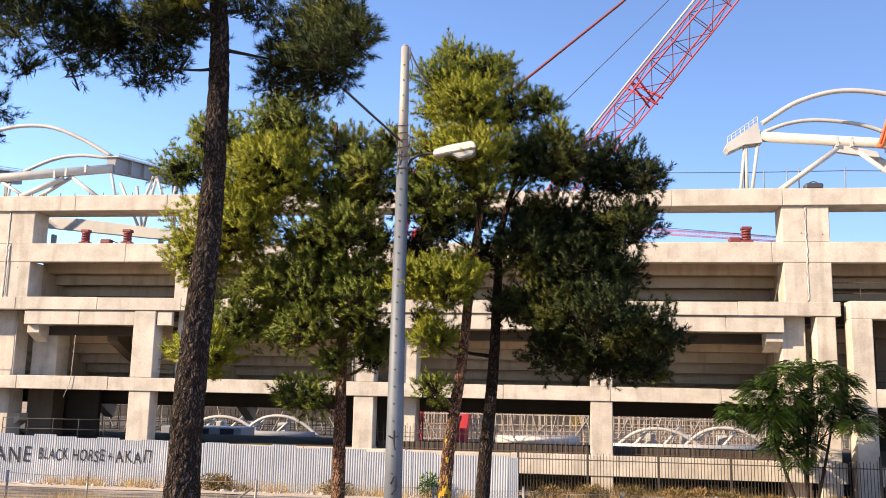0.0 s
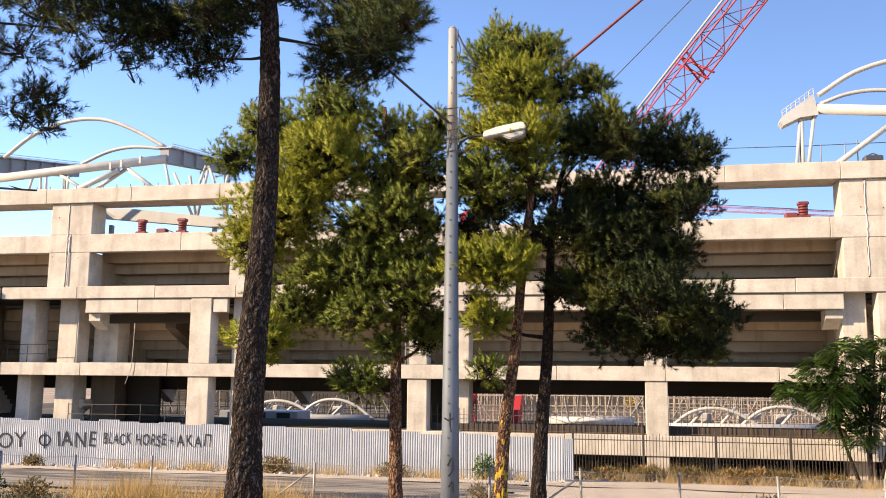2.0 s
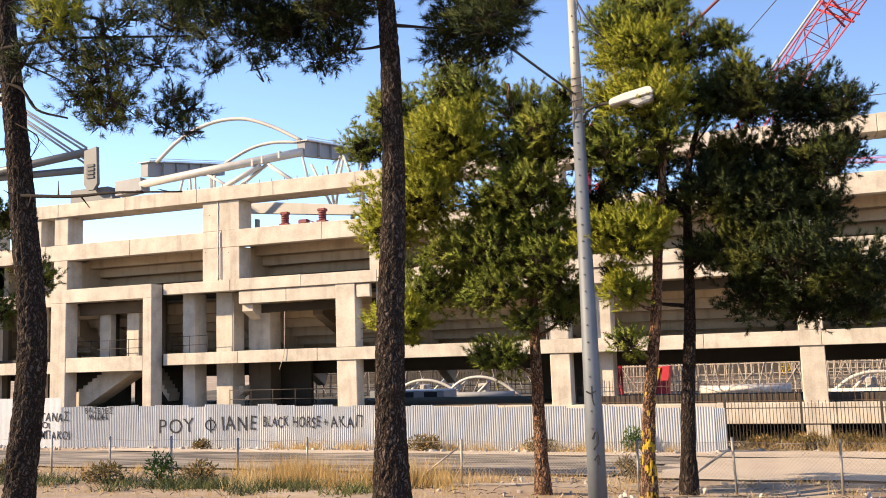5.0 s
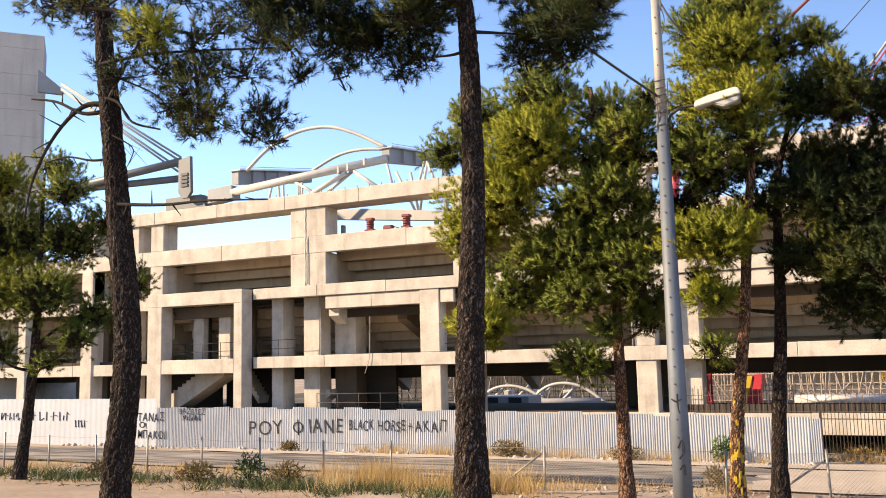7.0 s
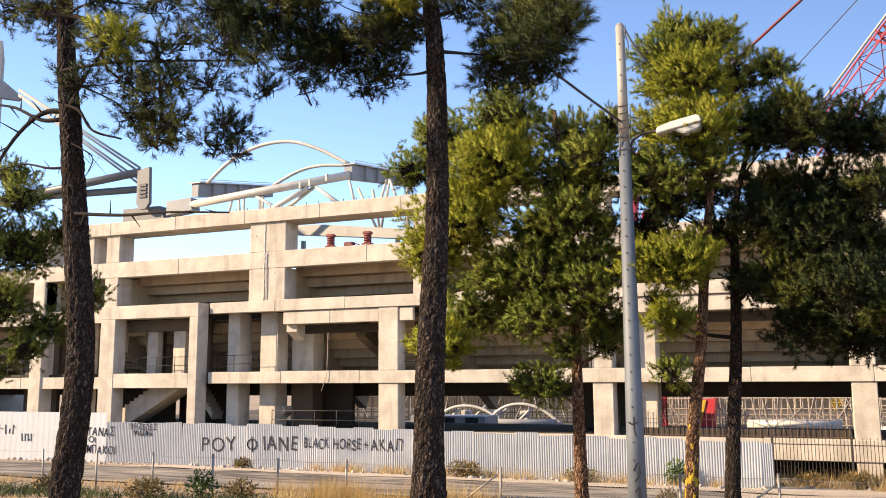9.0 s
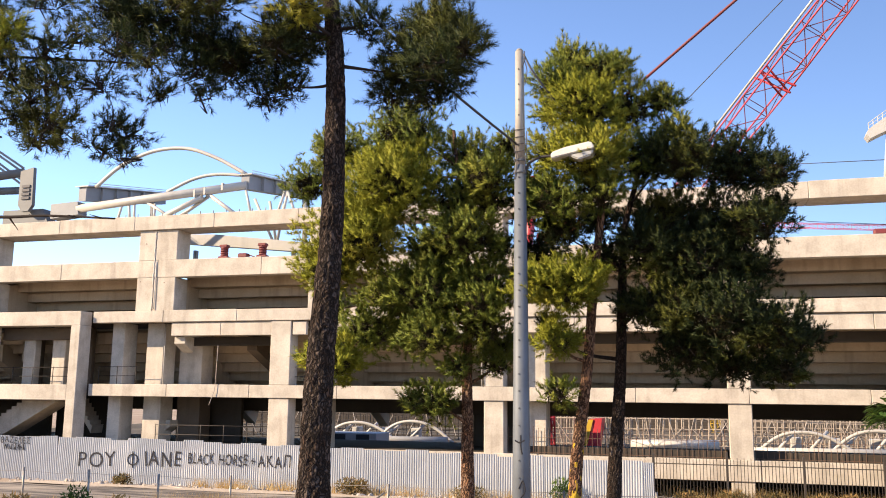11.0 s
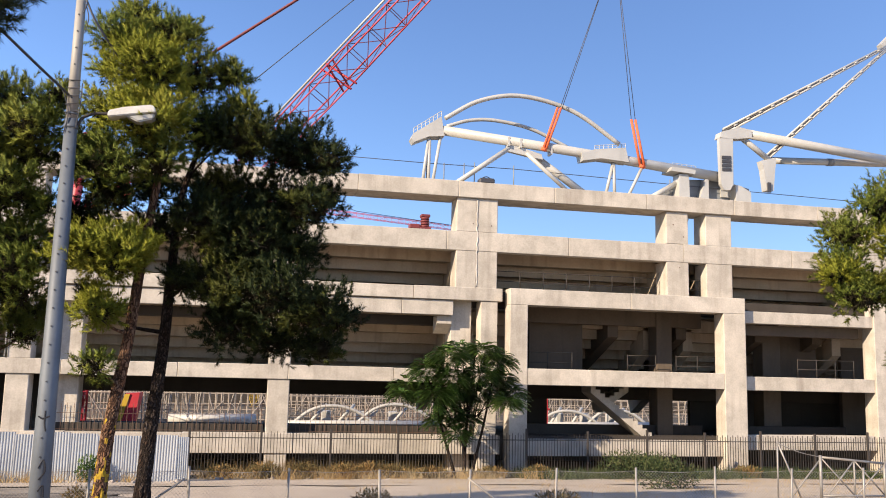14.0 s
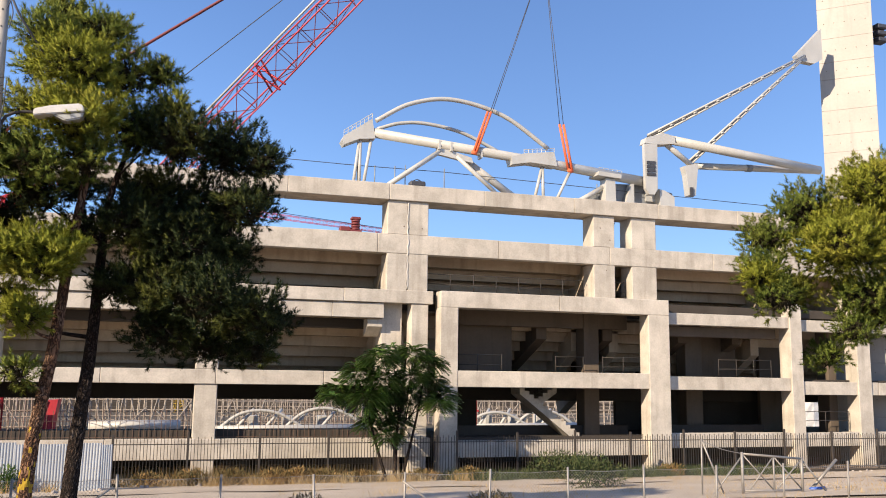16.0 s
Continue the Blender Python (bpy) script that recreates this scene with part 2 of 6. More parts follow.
def tube(pts, radii, seg=8, bm=None, wobble=0.0, rng=None):
    """A round bar along a line of points, closed at both ends."""
    bm = bm or bmesh.new()
    pts = [Vector(p) for p in pts]
    if isinstance(radii, (int, float)):
        radii = [radii] * len(pts)
    rings = []
    side = None
    for i, p in enumerate(pts):
        d = (pts[min(i + 1, len(pts) - 1)] - pts[max(i - 1, 0)]).normalized()
        if side is None:
            side = d.orthogonal().normalized()
        side = (side - d * side.dot(d)).normalized()
        up = d.cross(side)
        ring = []
        for k in range(seg):
            a = 2 * math.pi * k / seg
            r = radii[i] * (1 + (rng.uniform(-wobble, wobble) if rng else 0))
            ring.append(bm.verts.new(p + (side * math.cos(a) + up * math.sin(a)) * r))
        rings.append(ring)
    for a, b in zip(rings, rings[1:]):
        for k in range(seg):
            f = bm.faces.new((a[k], a[(k + 1) % seg], b[(k + 1) % seg], b[k]))
            f.smooth = seg > 5
    bm.faces.new(rings[0][::-1])
    bm.faces.new(rings[-1])
    return bm


def prism(outline, axis, a, b, bm=None):
    """A flat outline pushed along x ('x': outline in y, z) or y ('y': outline in x, z)."""
    bm = bm or bmesh.new()
    place = (lambda p, d: (d, p[0], p[1])) if axis == "x" else (lambda p, d: (p[0], d, p[1]))
    lo = [bm.verts.new(place(p, a)) for p in outline]
    hi = [bm.verts.new(place(p, b)) for p in outline]
    n = len(outline)
    bm.faces.new(lo)
    bm.faces.new(hi[::-1])
    for i in range(n):
        bm.faces.new((lo[i], hi[i], hi[(i + 1) % n], lo[(i + 1) % n]))
    bmesh.ops.recalc_face_normals(bm, faces=bm.faces[:])
    return bm


def smooth_line(pts, n):
    """Points along a Catmull-Rom curve."""
    pts = [Vector(p) for p in pts]
    q = [pts[0] * 2 - pts[1]] + pts + [pts[-1] * 2 - pts[-2]]
    out = []
    for i in range(1, len(q) - 2):
        for k in range(n):
            t = k / n
            a, b, c, d = q[i - 1:i + 3]
            out.append(0.5 * (2 * b + (c - a) * t + (2 * a - 5 * b + 4 * c - d) * t * t + (3 * b - a - 3 * c + d) * t ** 3))
    return out + [pts[-1]]


def triangles(name, tri, mat, soft=None):
    """A mesh of loose triangles from an array (n, 3, 3), with soft normals where given."""
    tri = np.asarray(tri, dtype=np.float32).reshape(-1, 3)
    n = len(tri) // 3
    me = bpy.data.meshes.new(name)
    me.vertices.add(3 * n)
    me.vertices.foreach_set("co", tri.ravel())
    me.loops.add(3 * n)
    me.loops.foreach_set("vertex_index", np.arange(3 * n, dtype=np.int32))
    me.polygons.add(n)
    me.polygons.foreach_set("loop_start", np.arange(0, 3 * n, 3, dtype=np.int32))
    me.update(calc_edges=True)
    if soft is not None:
        at = me.attributes.new("custom_normal", "FLOAT_VECTOR", "POINT")
        at.data.foreach_set("vector", np.asarray(soft, dtype=np.float32).ravel())
    me.materials.append(mat)
    return me


# ---- ground ----
Y0 = 41.62                                       # the facade's plane


def strip(name, mat, x0, x1, w0, w1, nx, nw, lift, rough, label, category, wave=0.0):
    bm = bmesh.new()
    grid = []
    for j in range(nw + 1):
        w = w0 + (w1 - w0) * j / nw
        row = []
        for i in range(nx + 1):
            x = x0 + (x1 - x0) * i / nx
            edge = wave * noise.noise(Vector((x * 0.35, j * 9.1, 3.0))) if j in (0, nw) else 0.0
            z = ground_z(w) + lift + rough * noise.noise(Vector((x * 0.5, w * 0.5, 0.0)))
            side = 2.5 * noise.noise(Vector((4.0, w * 0.6, 1.0))) if i == nx and wave else 0.0
            row.append(bm.verts.new((x + side, w + edge, z)))
        grid.append(row)
    for a, b in zip(grid, grid[1:]):
        for i in range(nx):
            bm.faces.new((a[i], a[i + 1], b[i + 1], b[i]))
    return tagged(mesh_object(name, bm, mat), label, category, kind="structure")


def build_ground():
    bm = bmesh.new()
    ws = [-400, -60, -12, 0] + [0.6 * k for k in range(1, 66)] + [41, 44, 60, 120, 400, 3000]
    xs = [-3000, -400, -90] + [-60 + 1.2 * k for k in range(101)] + [90, 400, 3000]
    grid = []
    for w in ws:
        row = []
        for x in xs:
            near = 1.0 if 0 < w < 40 and abs(x) < 60 else 0.0
            if 21.5 < w < 34:
                near = 0.2
            z = ground_z(max(w, -12)) + near * (0.10 * noise.noise(Vector((x * 0.4, w * 0.4, 7.0))) + 0.05 * noise.noise(Vector((x * 1.3, w * 1.3, 2.0))))
            row.append(bm.verts.new((x, w, z)))
        grid.append(row)
    for a, b in zip(grid, grid[1:]):
        for i in range(len(xs) - 1):
            f = bm.faces.new((a[i], a[i + 1], b[i + 1], b[i]))
            f.smooth = True
    tagged(mesh_object("ground", bm, SOIL), "dry brown soil sloping down to the building site", "ground", kind="structure")
    strip("road", ASPHALT, -90, -3, 22.5, 32.5, 94, 8, 0.05, 0.01, "worn grey asphalt road with dusty edges, dappled shade in its colour", "road", 0.5)
    strip("pavement", APRON, -30, 90, 32.6, 38.6, 120, 4, 0.06, 0.015, "dusty pale paving along the fence", "pavement", 0.4)
    strip("pavement", APRON, -3.2, 60, 21.9, 32.4, 64, 8, 0.045, 0.02, "pale dusty hardstanding beside the road", "pavement", 0.5)

    strip("pitch", PITCH, -75, 75, 51.5, 119, 30, 14, 0.03, 0.02, "pitch inside the unfinished stadium, darkened to stand for shade", "pitch", 0.4)


build_ground()

# ---- the stadium ----
stadium = thing("stadium_building", -8.8, Y0 + 5, -2.4, "unfinished raw concrete stadium with open storeys and stands", "stadium")


def block(name, u0, u1, v0, v1, z0, z1, bev=0.025, mat=None, label=""):
    return part(name, box(u0, u1, Y0 + v0, Y0 + v1, z0, z1, bev), mat or CONCRETE, stadium, label)


def run(name, u0, u1, v0, v1, z0, z1, step, bev=0.02, mat=None):
    """A beam cast in lengths, with open joints between them."""
    n = max(1, round((u1 - u0) / step))
    for k in range(n):
        a, b = u0 + (u1 - u0) * k / n, u0 + (u1 - u0) * (k + 1) / n
        block(name, a + 0.008, b - 0.008, v0, v1, z0, z1 + 0.012 * math.sin(k * 2.3 + u0), bev, mat)


PIERS = ((-52.1, -51.3), (-46.2, -45.2), (-42.4, -41.4), (-40.4, -39.35), (-29.7, -28.67), (-28.63, -27.28), (-19.35, -18.35), (-9.97, -9.0),
         (1.2, 2.2), (9.95, 10.98), (11.02, 12.05), (21.15, 22.4), (23.4, 24.9), (33.1, 34.0), (37.7, 38.7), (46.0, 47.0))
# top ring beam and parapet beam
run("ring_beam", -60, 60, -0.12, 1.6, 11.0, 11.8, 4.95)
run("parapet_beam", -60, 60, 0.0, 0.55, 8.35, 9.3, 6.2)
for a, b in PIERS:
    block("pier", a, b, 0.03, 1.3, 9.3, 11.0, 0.03)
    block("pier", a, b, 0.02, 1.25, 6.5, 8.36, 0.03)
for u in (-28.65, 11.0):
    rng = random.Random(int(u))
    seam = [(u + rng.uniform(-0.025, 0.025), Y0 + (-0.005 if 8.3 < z < 9.35 else 0.02), z) for z in [6.6 + 0.14 * k for k in range(32)]]
    part("sealed_joint", tube(seam, [0.02 + 0.02 * rng.random() for _ in seam], 6), MORTAR, stadium, "pale mortar smeared down the joint")

# upper stand seen from below: risers and treads going down and inwards
def stand(u0, u1, v_top, z_top, rise, tread, count):
    outline = []
    for k in range(count):
        v, z = Y0 + v_top + k * tread, z_top - k * rise
        outline += [(v, z), (v, z - rise - 0.12)] if k == 0 else [(v, z - 0.12), (v, z - rise - 0.12)]
    top = [(p[0] + 0.18, p[1] + 0.16) for p in outline][::-1]
    return prism(outline + top, "x", u0, u1)


edges = [-60] + [(a + b) / 2 for a, b in PIERS if b - a > 0.5] + [60]
for a, b in zip(edges, edges[1:]):
    if b - a < 1.5:
        continue
    part("upper_stand", stand(a + 0.01, b - 0.01, 1.35, 9.2, 0.52, 0.85, 7), CONCRETE_TIER, stadium, "stepped concrete seating tier seen from below")
    part("lower_stand", stand(a + 0.01, b - 0.01, 3.6, 5.6, 0.52, 0.85, 8), CONCRETE_TIER, stadium, "stepped concrete seating tier seen from below")
for a, b in PIERS:
    m = (a + b) / 2
    rake = [(Y0 + 1.3, 8.3), (Y0 + 1.3, 6.5), (Y0 + 4.6, 6.5), (Y0 + 6.6, 5.5), (Y0 + 6.6, 6.0), (Y0 + 2.2, 8.5)]
    part("raker_beam", prism(rake, "x", m - 0.28, m + 0.28), CONCRETE_TIER, stadium)
    rake = [(Y0 + 3.6, 5.1), (Y0 + 3.6, 3.9), (Y0 + 6.0, 2.5), (Y0 + 10.6, 0.2), (Y0 + 11.0, 1.1)]
    part("raker_beam", prism(rake, "x", m - 0.28, m + 0.28), CONCRETE_TIER, stadium)

# centre: two floor edges with the hanging panels beneath the upper one
run("floor_edge", -32.35, 12.35, -0.02, 0.6, 5.9, 6.53, 4.5)
run("floor_edge", -32.35, 11.95, 0.0, 0.6, 1.9, 2.56, 4.9)
for a, b in ((-27.4, -21.4), (-20.2, -19.4), (-18.3, -10.0), (-8.95, 1.15), (2.25, 9.9)):
    run("hanging_panel", a, b, 0.1, 0.35, 5.15, 5.86, 2.9)
    block("inner_beam", a, b, 2.0, 2.5, 4.72, 5.2, 0.02, CONCRETE_DEEP_SHADE)
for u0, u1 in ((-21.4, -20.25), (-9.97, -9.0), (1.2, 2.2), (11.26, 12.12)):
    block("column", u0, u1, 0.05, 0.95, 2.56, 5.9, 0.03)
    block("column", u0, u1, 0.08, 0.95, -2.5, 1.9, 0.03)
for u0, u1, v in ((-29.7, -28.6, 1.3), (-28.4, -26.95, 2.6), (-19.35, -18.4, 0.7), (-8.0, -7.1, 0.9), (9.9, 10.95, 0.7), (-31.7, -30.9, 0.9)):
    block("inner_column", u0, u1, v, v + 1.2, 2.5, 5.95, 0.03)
    # the deeper columns are coloured as if shaded in this storey
    block("inner_column", u0, u1, v + 0.01, v + 1.2, -2.4, 1.95, 0.03, CONCRETE_HALF_SHADE if v > 1.5 else CONCRETE)
block("floor_plate", -60, 60, 0.6, 8.6, 2.02, 2.5, 0, CONCRETE_DEEP_SHADE)
block("floor_plate", -60, 60, 0.6, 5.4, 5.98, 6.45, 0, CONCRETE_DEEP_SHADE)
block("ground_plate", -60, 60, 0.6, 9.4, -1.2, -0.6, 0, CONCRETE_DEEP_SHADE)
# thin pale sheet added to bounce light up onto the lower stand
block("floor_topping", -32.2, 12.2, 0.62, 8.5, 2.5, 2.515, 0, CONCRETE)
# dark backing added to blacken the basement openings
block("basement_wall", -60, 60, 6.0, 6.4, -2.6, -1.2, 0, CONCRETE_DEEP_SHADE)
block("inner_edge_beam", -60, 60, 10.5, 11.1, 1.0, 1.65, 0.02, CONCRETE_DEEP_SHADE)
# dark strip added where the stand's underside lies in shade
block("inner_downstand", -60, 60, 5.4, 5.8, 1.12, 2.02, 0.02, CONCRETE_DEEP_SHADE)

# base beam above the basement openings
run("base_beam", -32.0, 12.3, 0.0, 0.55, -1.45, -0.55, 4.9)
run("base_beam", 25.4, 60, 0.0, 0.55, -1.18, -0.42, 4.0)
run("base_beam", 13.6, 24.3, -0.2, 0.4, -1.5, -0.72, 5.4)


def portal(u0, u1, c0, c1, slab_top, slab_bot):
    """A projecting frame: two tall columns, a head beam and a floor beam."""
    for a, b in ((u0, c0), (c1, u1)):
        block("frame_column", a, b, -0.46, 0.5, -2.5, 5.75, 0.03)
    run("head_beam", u0, u1, -0.46, 0.5, 5.75, 6.55, 6.4)
    block("floor_beam", c0, c1, -0.44, 0.45, slab_bot, slab_top, 0.025)


portal(-40.1, -32.8, -38.95, -33.42, 2.5, 1.65)
portal(12.6, 25.3, 13.52, 24.05, 2.68, 1.88)
# bays past the frames
run("floor_edge", 25.32, 33.2, 0.0, 0.5, 5.32, 5.95, 8.0)
run("floor_edge", 25.32, 33.2, 0.0, 0.5, 1.85, 2.56, 8.0)
run("floor_edge", 34.0, 60.0, 0.0, 0.5, 1.65, 2.38, 5.2)
run("floor_edge", 34.0, 60.0, 0.3, 0.8, 5.2, 5.85, 5.2)
run("floor_edge", -60, -40.45, 0.0, 0.5, 1.6, 2.3, 6.5)
run("floor_edge", -60, -40.45, 0.0, 0.5, 5.6, 6.4, 6.5)
for u0, u1 in ((33.2, 34.0), (37.7, 38.65), (46.0, 46.9), (-52.1, -51.35), (-46.2, -45.2), (-42.4, -41.5)):
    block("column", u0, u1, -0.1, 0.9, -2.5, 8.4, 0.03)
# columns set back from the edge take the half-shade colour
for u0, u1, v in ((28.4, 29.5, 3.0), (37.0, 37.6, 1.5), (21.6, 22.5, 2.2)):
    block("inner_column", u0, u1, v, v + 1.0, -2.4, 5.9, 0.03, CONCRETE_HALF_SHADE if v > 0.6 else CONCRETE)
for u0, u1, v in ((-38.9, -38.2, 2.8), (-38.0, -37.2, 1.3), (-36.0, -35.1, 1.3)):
    block("inner_column", u0, u1, v, v + 0.5, 2.45, 5.9, 0.03, CONCRETE_HALF_SHADE if v > 2 else CONCRETE)
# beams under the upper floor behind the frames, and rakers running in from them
block("inner_beam", 13.55, 24.3, 2.3, 2.8, 5.1, 5.9, 0.02, CONCRETE_HALF_SHADE)
block("inner_beam", -39.3, -33.7, 1.0, 1.4, 5.05, 5.74, 0.02, CONCRETE_HALF_SHADE)
block("inner_beam", 25.4, 33.0, 0.9, 1.4, 4.75, 5.3, 0.02, CONCRETE_HALF_SHADE)
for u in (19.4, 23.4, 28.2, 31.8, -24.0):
    part("raker_beam", prism([(Y0 + 2.9, 5.3), (Y0 + 2.9, 4.5), (Y0 + 9.5, 1.9), (Y0 + 9.5, 2.8), (Y0 + 3.6, 5.3)], "x", u - 0.3, u + 0.3), CONCRETE_HALF_SHADE, stadium)
# corbels that carry the ends of the hanging panels
for a, b in ((9.15, 9.88), (-27.35, -26.7), (-10.7, -10.0)):
    part("corbel", prism([(Y0 + 0.4, 5.12), (Y0 + 0.4, 4.75), (Y0 + 1.3, 4.3), (Y0 + 1.3, 5.12)], "x", a, b), CONCRETE, stadium)
# inner walls behind the frames; low ones, shade-toned, include fills added for black bays
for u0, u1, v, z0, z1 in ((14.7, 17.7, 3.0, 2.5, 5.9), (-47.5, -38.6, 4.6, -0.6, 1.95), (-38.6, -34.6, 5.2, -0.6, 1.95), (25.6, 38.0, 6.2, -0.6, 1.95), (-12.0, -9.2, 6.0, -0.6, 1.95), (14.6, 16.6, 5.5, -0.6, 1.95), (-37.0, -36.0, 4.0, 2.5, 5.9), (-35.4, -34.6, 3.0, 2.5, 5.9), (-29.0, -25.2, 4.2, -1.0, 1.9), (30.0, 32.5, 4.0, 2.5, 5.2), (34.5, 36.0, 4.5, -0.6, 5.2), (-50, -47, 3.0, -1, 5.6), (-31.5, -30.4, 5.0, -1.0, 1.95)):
    block("inner_wall", u0, u1, v, v + 0.3, z0, z1, 0.02, CONCRETE_DEEP_SHADE if z1 < 2 else CONCRETE_HALF_SHADE)
for u in (-60.3, 60.0):
    block("end_wall", u, u + 0.3, 0.0, 13.0, -2.5, 11.0, 0.02)


def stair(u0, z0, u1, z1, v0, v1, steps, name="stair_flight"):
    """A concrete flight with a sloping soffit."""
    outline = []
    for k in range(steps):
        a, b = u0 + (u1 - u0) * k / steps, u0 + (u1 - u0) * (k + 1) / steps
        z = z0 + (z1 - z0) * (k + 1) / steps
        outline += [(a, z), (b, z)]
    outline += [(u1, z1 - 0.35), (u0 + (u1 - u0) * 0.06, z0 - 0.25)]
    return part(name, prism(outline, "y", Y0 + v0, Y0 + v1), CONCRETE, stadium)


part("stair_flight", prism([(-40.3, -0.2), (-39.6, 0.25)] + [(-39.6 + 0.34 * ((k + 1) // 2), 0.25 + 0.2 * (1 + k // 2)) for k in range(14)] + [(-35.3, 1.68), (-35.3, 1.5), (-38.5, -0.25), (-39.4, -0.6)], "y", Y0 + 1.0, Y0 + 2.4), CONCRETE, stadium)
stair(-33.9, 0.0, -35.2, 1.7, 2.6, 3.6, 7)
stair(21.3, -1.0, 17.45, 1.9, 1.2, 2.5, 15)
stair(18.5, 0.85, 20.1, 1.95, 2.5, 3.8, 6)
stair(-30.1, -0.6, -28.3, 0.6, 1.9, 2.9, 6)


# starter bars along the ground storey's edge, guard rails in the open storeys
def bars(u0, u1, v, z0, z1, step, r, seed):
    rng = random.Random(seed)
    bm = bmesh.new()
    u = u0
    while u < u1:
        h = z1 + rng.uniform(-0.12, 0.08)
        box(u - r, u + r, Y0 + v - r, Y0 + v + r, z0, h, 0, bm)
        u += step * rng.uniform(0.7, 1.3)
    for z in (z0 + 0.1, z0 + (z1 - z0) * 0.6):
        box(u0, u1, Y0 + v - r, Y0 + v + r, z, z + 2 * r, 0, bm)
    tagged(part("bar_stuff", bm, RUST, stadium, "rusty reinforcement bars"), kind="stuff")


for a, b in ((-8.9, 1.1), (2.3, 11.2)):
    bars(a, b, 0.7, -0.6, 0.75, 0.24, 0.009, int(a))
    block("inner_upstand", a, b, 0.9, 1.05, -0.6, -0.2, 0.01, CONCRETE_DEEP_SHADE)
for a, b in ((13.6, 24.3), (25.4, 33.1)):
    block("inner_upstand", a, b, 2.4, 2.55, -0.6, -0.1, 0.01, CONCRETE_DEEP_SHADE)


def guard_rail(u0, u1, v, z, mat=None):
    bm = bmesh.new()
    n = max(1, round((u1 - u0) / 1.3))
    for k in range(n + 1):
        u = u0 + (u1 - u0) * k / n
        tube([(u, Y0 + v, z), (u, Y0 + v, z + 1.05)], 0.022, 6, bm)
    for h in (0.5, 1.0):
        tube([(u0, Y0 + v, z + h), (u1, Y0 + v, z + h + 0.02)], 0.018, 6, bm)
    part("guard_rail", bm, mat or IRON, stadium, "thin steel tube guard rail")


for a, b, v, z in ((13.6, 16.2, 0.6, 2.5), (21.9, 24.3, 0.6, 2.5), (19.6, 21.2, 1.5, 2.5), (28.9, 32.3, 0.5, 2.5), (-39.3, -33.8, 0.5, 2.45), (-32.2, -29.8, 0.6, 2.5), (-28.4, -21.5, 0.7, -0.6), (34.3, 37.5, 0.6, -0.3),
                   (12.2, 20.9, 0.7, 6.5), (-20.4, -19.4, 0.7, 2.5), (-51.2, -46.3, 0.5, 2.3), (22.4, 23.3, 0.6, 6.5)):
    guard_rail(a, b, v, z)
# formwork ties and stains of rust: small plugs left in the tall faces
for k in range(14):
    rng = random.Random(k)
    a, b = PIERS[rng.randrange(4, 13)]
    u, z = rng.uniform(a + 0.15, b - 0.15), rng.choice((6.9, 7.5, 8.1, 9.7, 10.3, 10.7)) + rng.uniform(-0.05, 0.05)
    block("tie_plug", u - 0.025, u + 0.025, 0.012, 0.05, z - 0.025, z + 0.025, 0, RUST)
part("prop", tube([(22.55, Y0 + 2.2, 8.9), (23.5, Y0 + 2.2, 11.1)], 0.1, 8), RUST, stadium, "dark slanting prop between two piers")
# rope hanging from the floor edge, pipes against the columns
part("hanging_strap", tube(smooth_line([(-24.4, Y0 - 0.06, 4.6), (-24.45, Y0 - 0.08, 2.5), (-24.6, Y0 - 0.1, 1.9), (-24.75, Y0 - 0.1, 1.5)], 4), 0.016, 6), STONE, stadium, "frayed pale strap hanging down")
for u, v, z0, z1 in ((-28.5, 1.25, 2.5, 5.9), (-28.5, -0.03, 6.6, 9.2), (-10.05, -0.02, 2.6, 5.6)):
    part("down_pipe", tube([(u, Y0 + v, z0), (u, Y0 + v, z1)], 0.026, 8), MORTAR, stadium)

# ---- roof steel, towers and cranes ----
ROOF_Y = 42.7


def at_roof(u, z, dy=0.0):
    k = (ROOF_Y + dy) / 46.0
    return Vector((u * k, ROOF_Y + dy, 2.2 + (z - 2.2) * k))


def curve_at_roof(pts, dy=0.0, n=8):
    return smooth_line([at_roof(u, z, dy) for u, z in pts], n)


def roof_prism(outline, dy0, dy1):
    pts = [at_roof(u, z, dy0) for u, z in outline]
    return prism([(p.x, p.z) for p in pts], "y", ROOF_Y + dy0, ROOF_Y + dy1)


def strut(name, a, b, r, parent, mat=STEEL, dy=0.0, dy2=None, label=""):
    return part(name, tube([at_roof(*a, dy), at_roof(*b, dy if dy2 is None else dy2)], r, 10), mat, parent, label)


def guard(parent, a, b, n, dy, h=0.28):
    """A thin guard rail on top of a girder."""
    bm = bmesh.new()
    pa, pb = at_roof(*a, dy), at_roof(*b, dy)
    up = Vector((0, 0, h))
    tube([pa + up, pb + up], 0.018, 5, bm)
    tube([pa + up * 0.5, pb + up * 0.5], 0.012, 5, bm)
    for k in range(n + 1):
        p = pa.lerp(pb, k / n)
        tube([p, p + up], 0.018, 5, bm)
    return part("guard_rail", bm, STEEL, parent)


FOOT = 12.4      # just over the ring beam
truss = thing("roof_truss", 17.0, ROOF_Y, 11.8, "white steel roof truss with two arched tubes on the ring beam", "roof truss", "roof trusses")
part("main_tube", tube([at_roof(10.1, 15.6), at_roof(20.0, 14.82), at_roof(27.1, 14.15)], [0.25, 0.25, 0.28], 16), STEEL, truss)
part("arch_tube", tube(curve_at_roof([(10.2, 16.3), (12.2, 17.5), (14.65, 17.98), (17.7, 17.35), (20.5, 15.66)]), 0.12, 10), STEEL, truss)
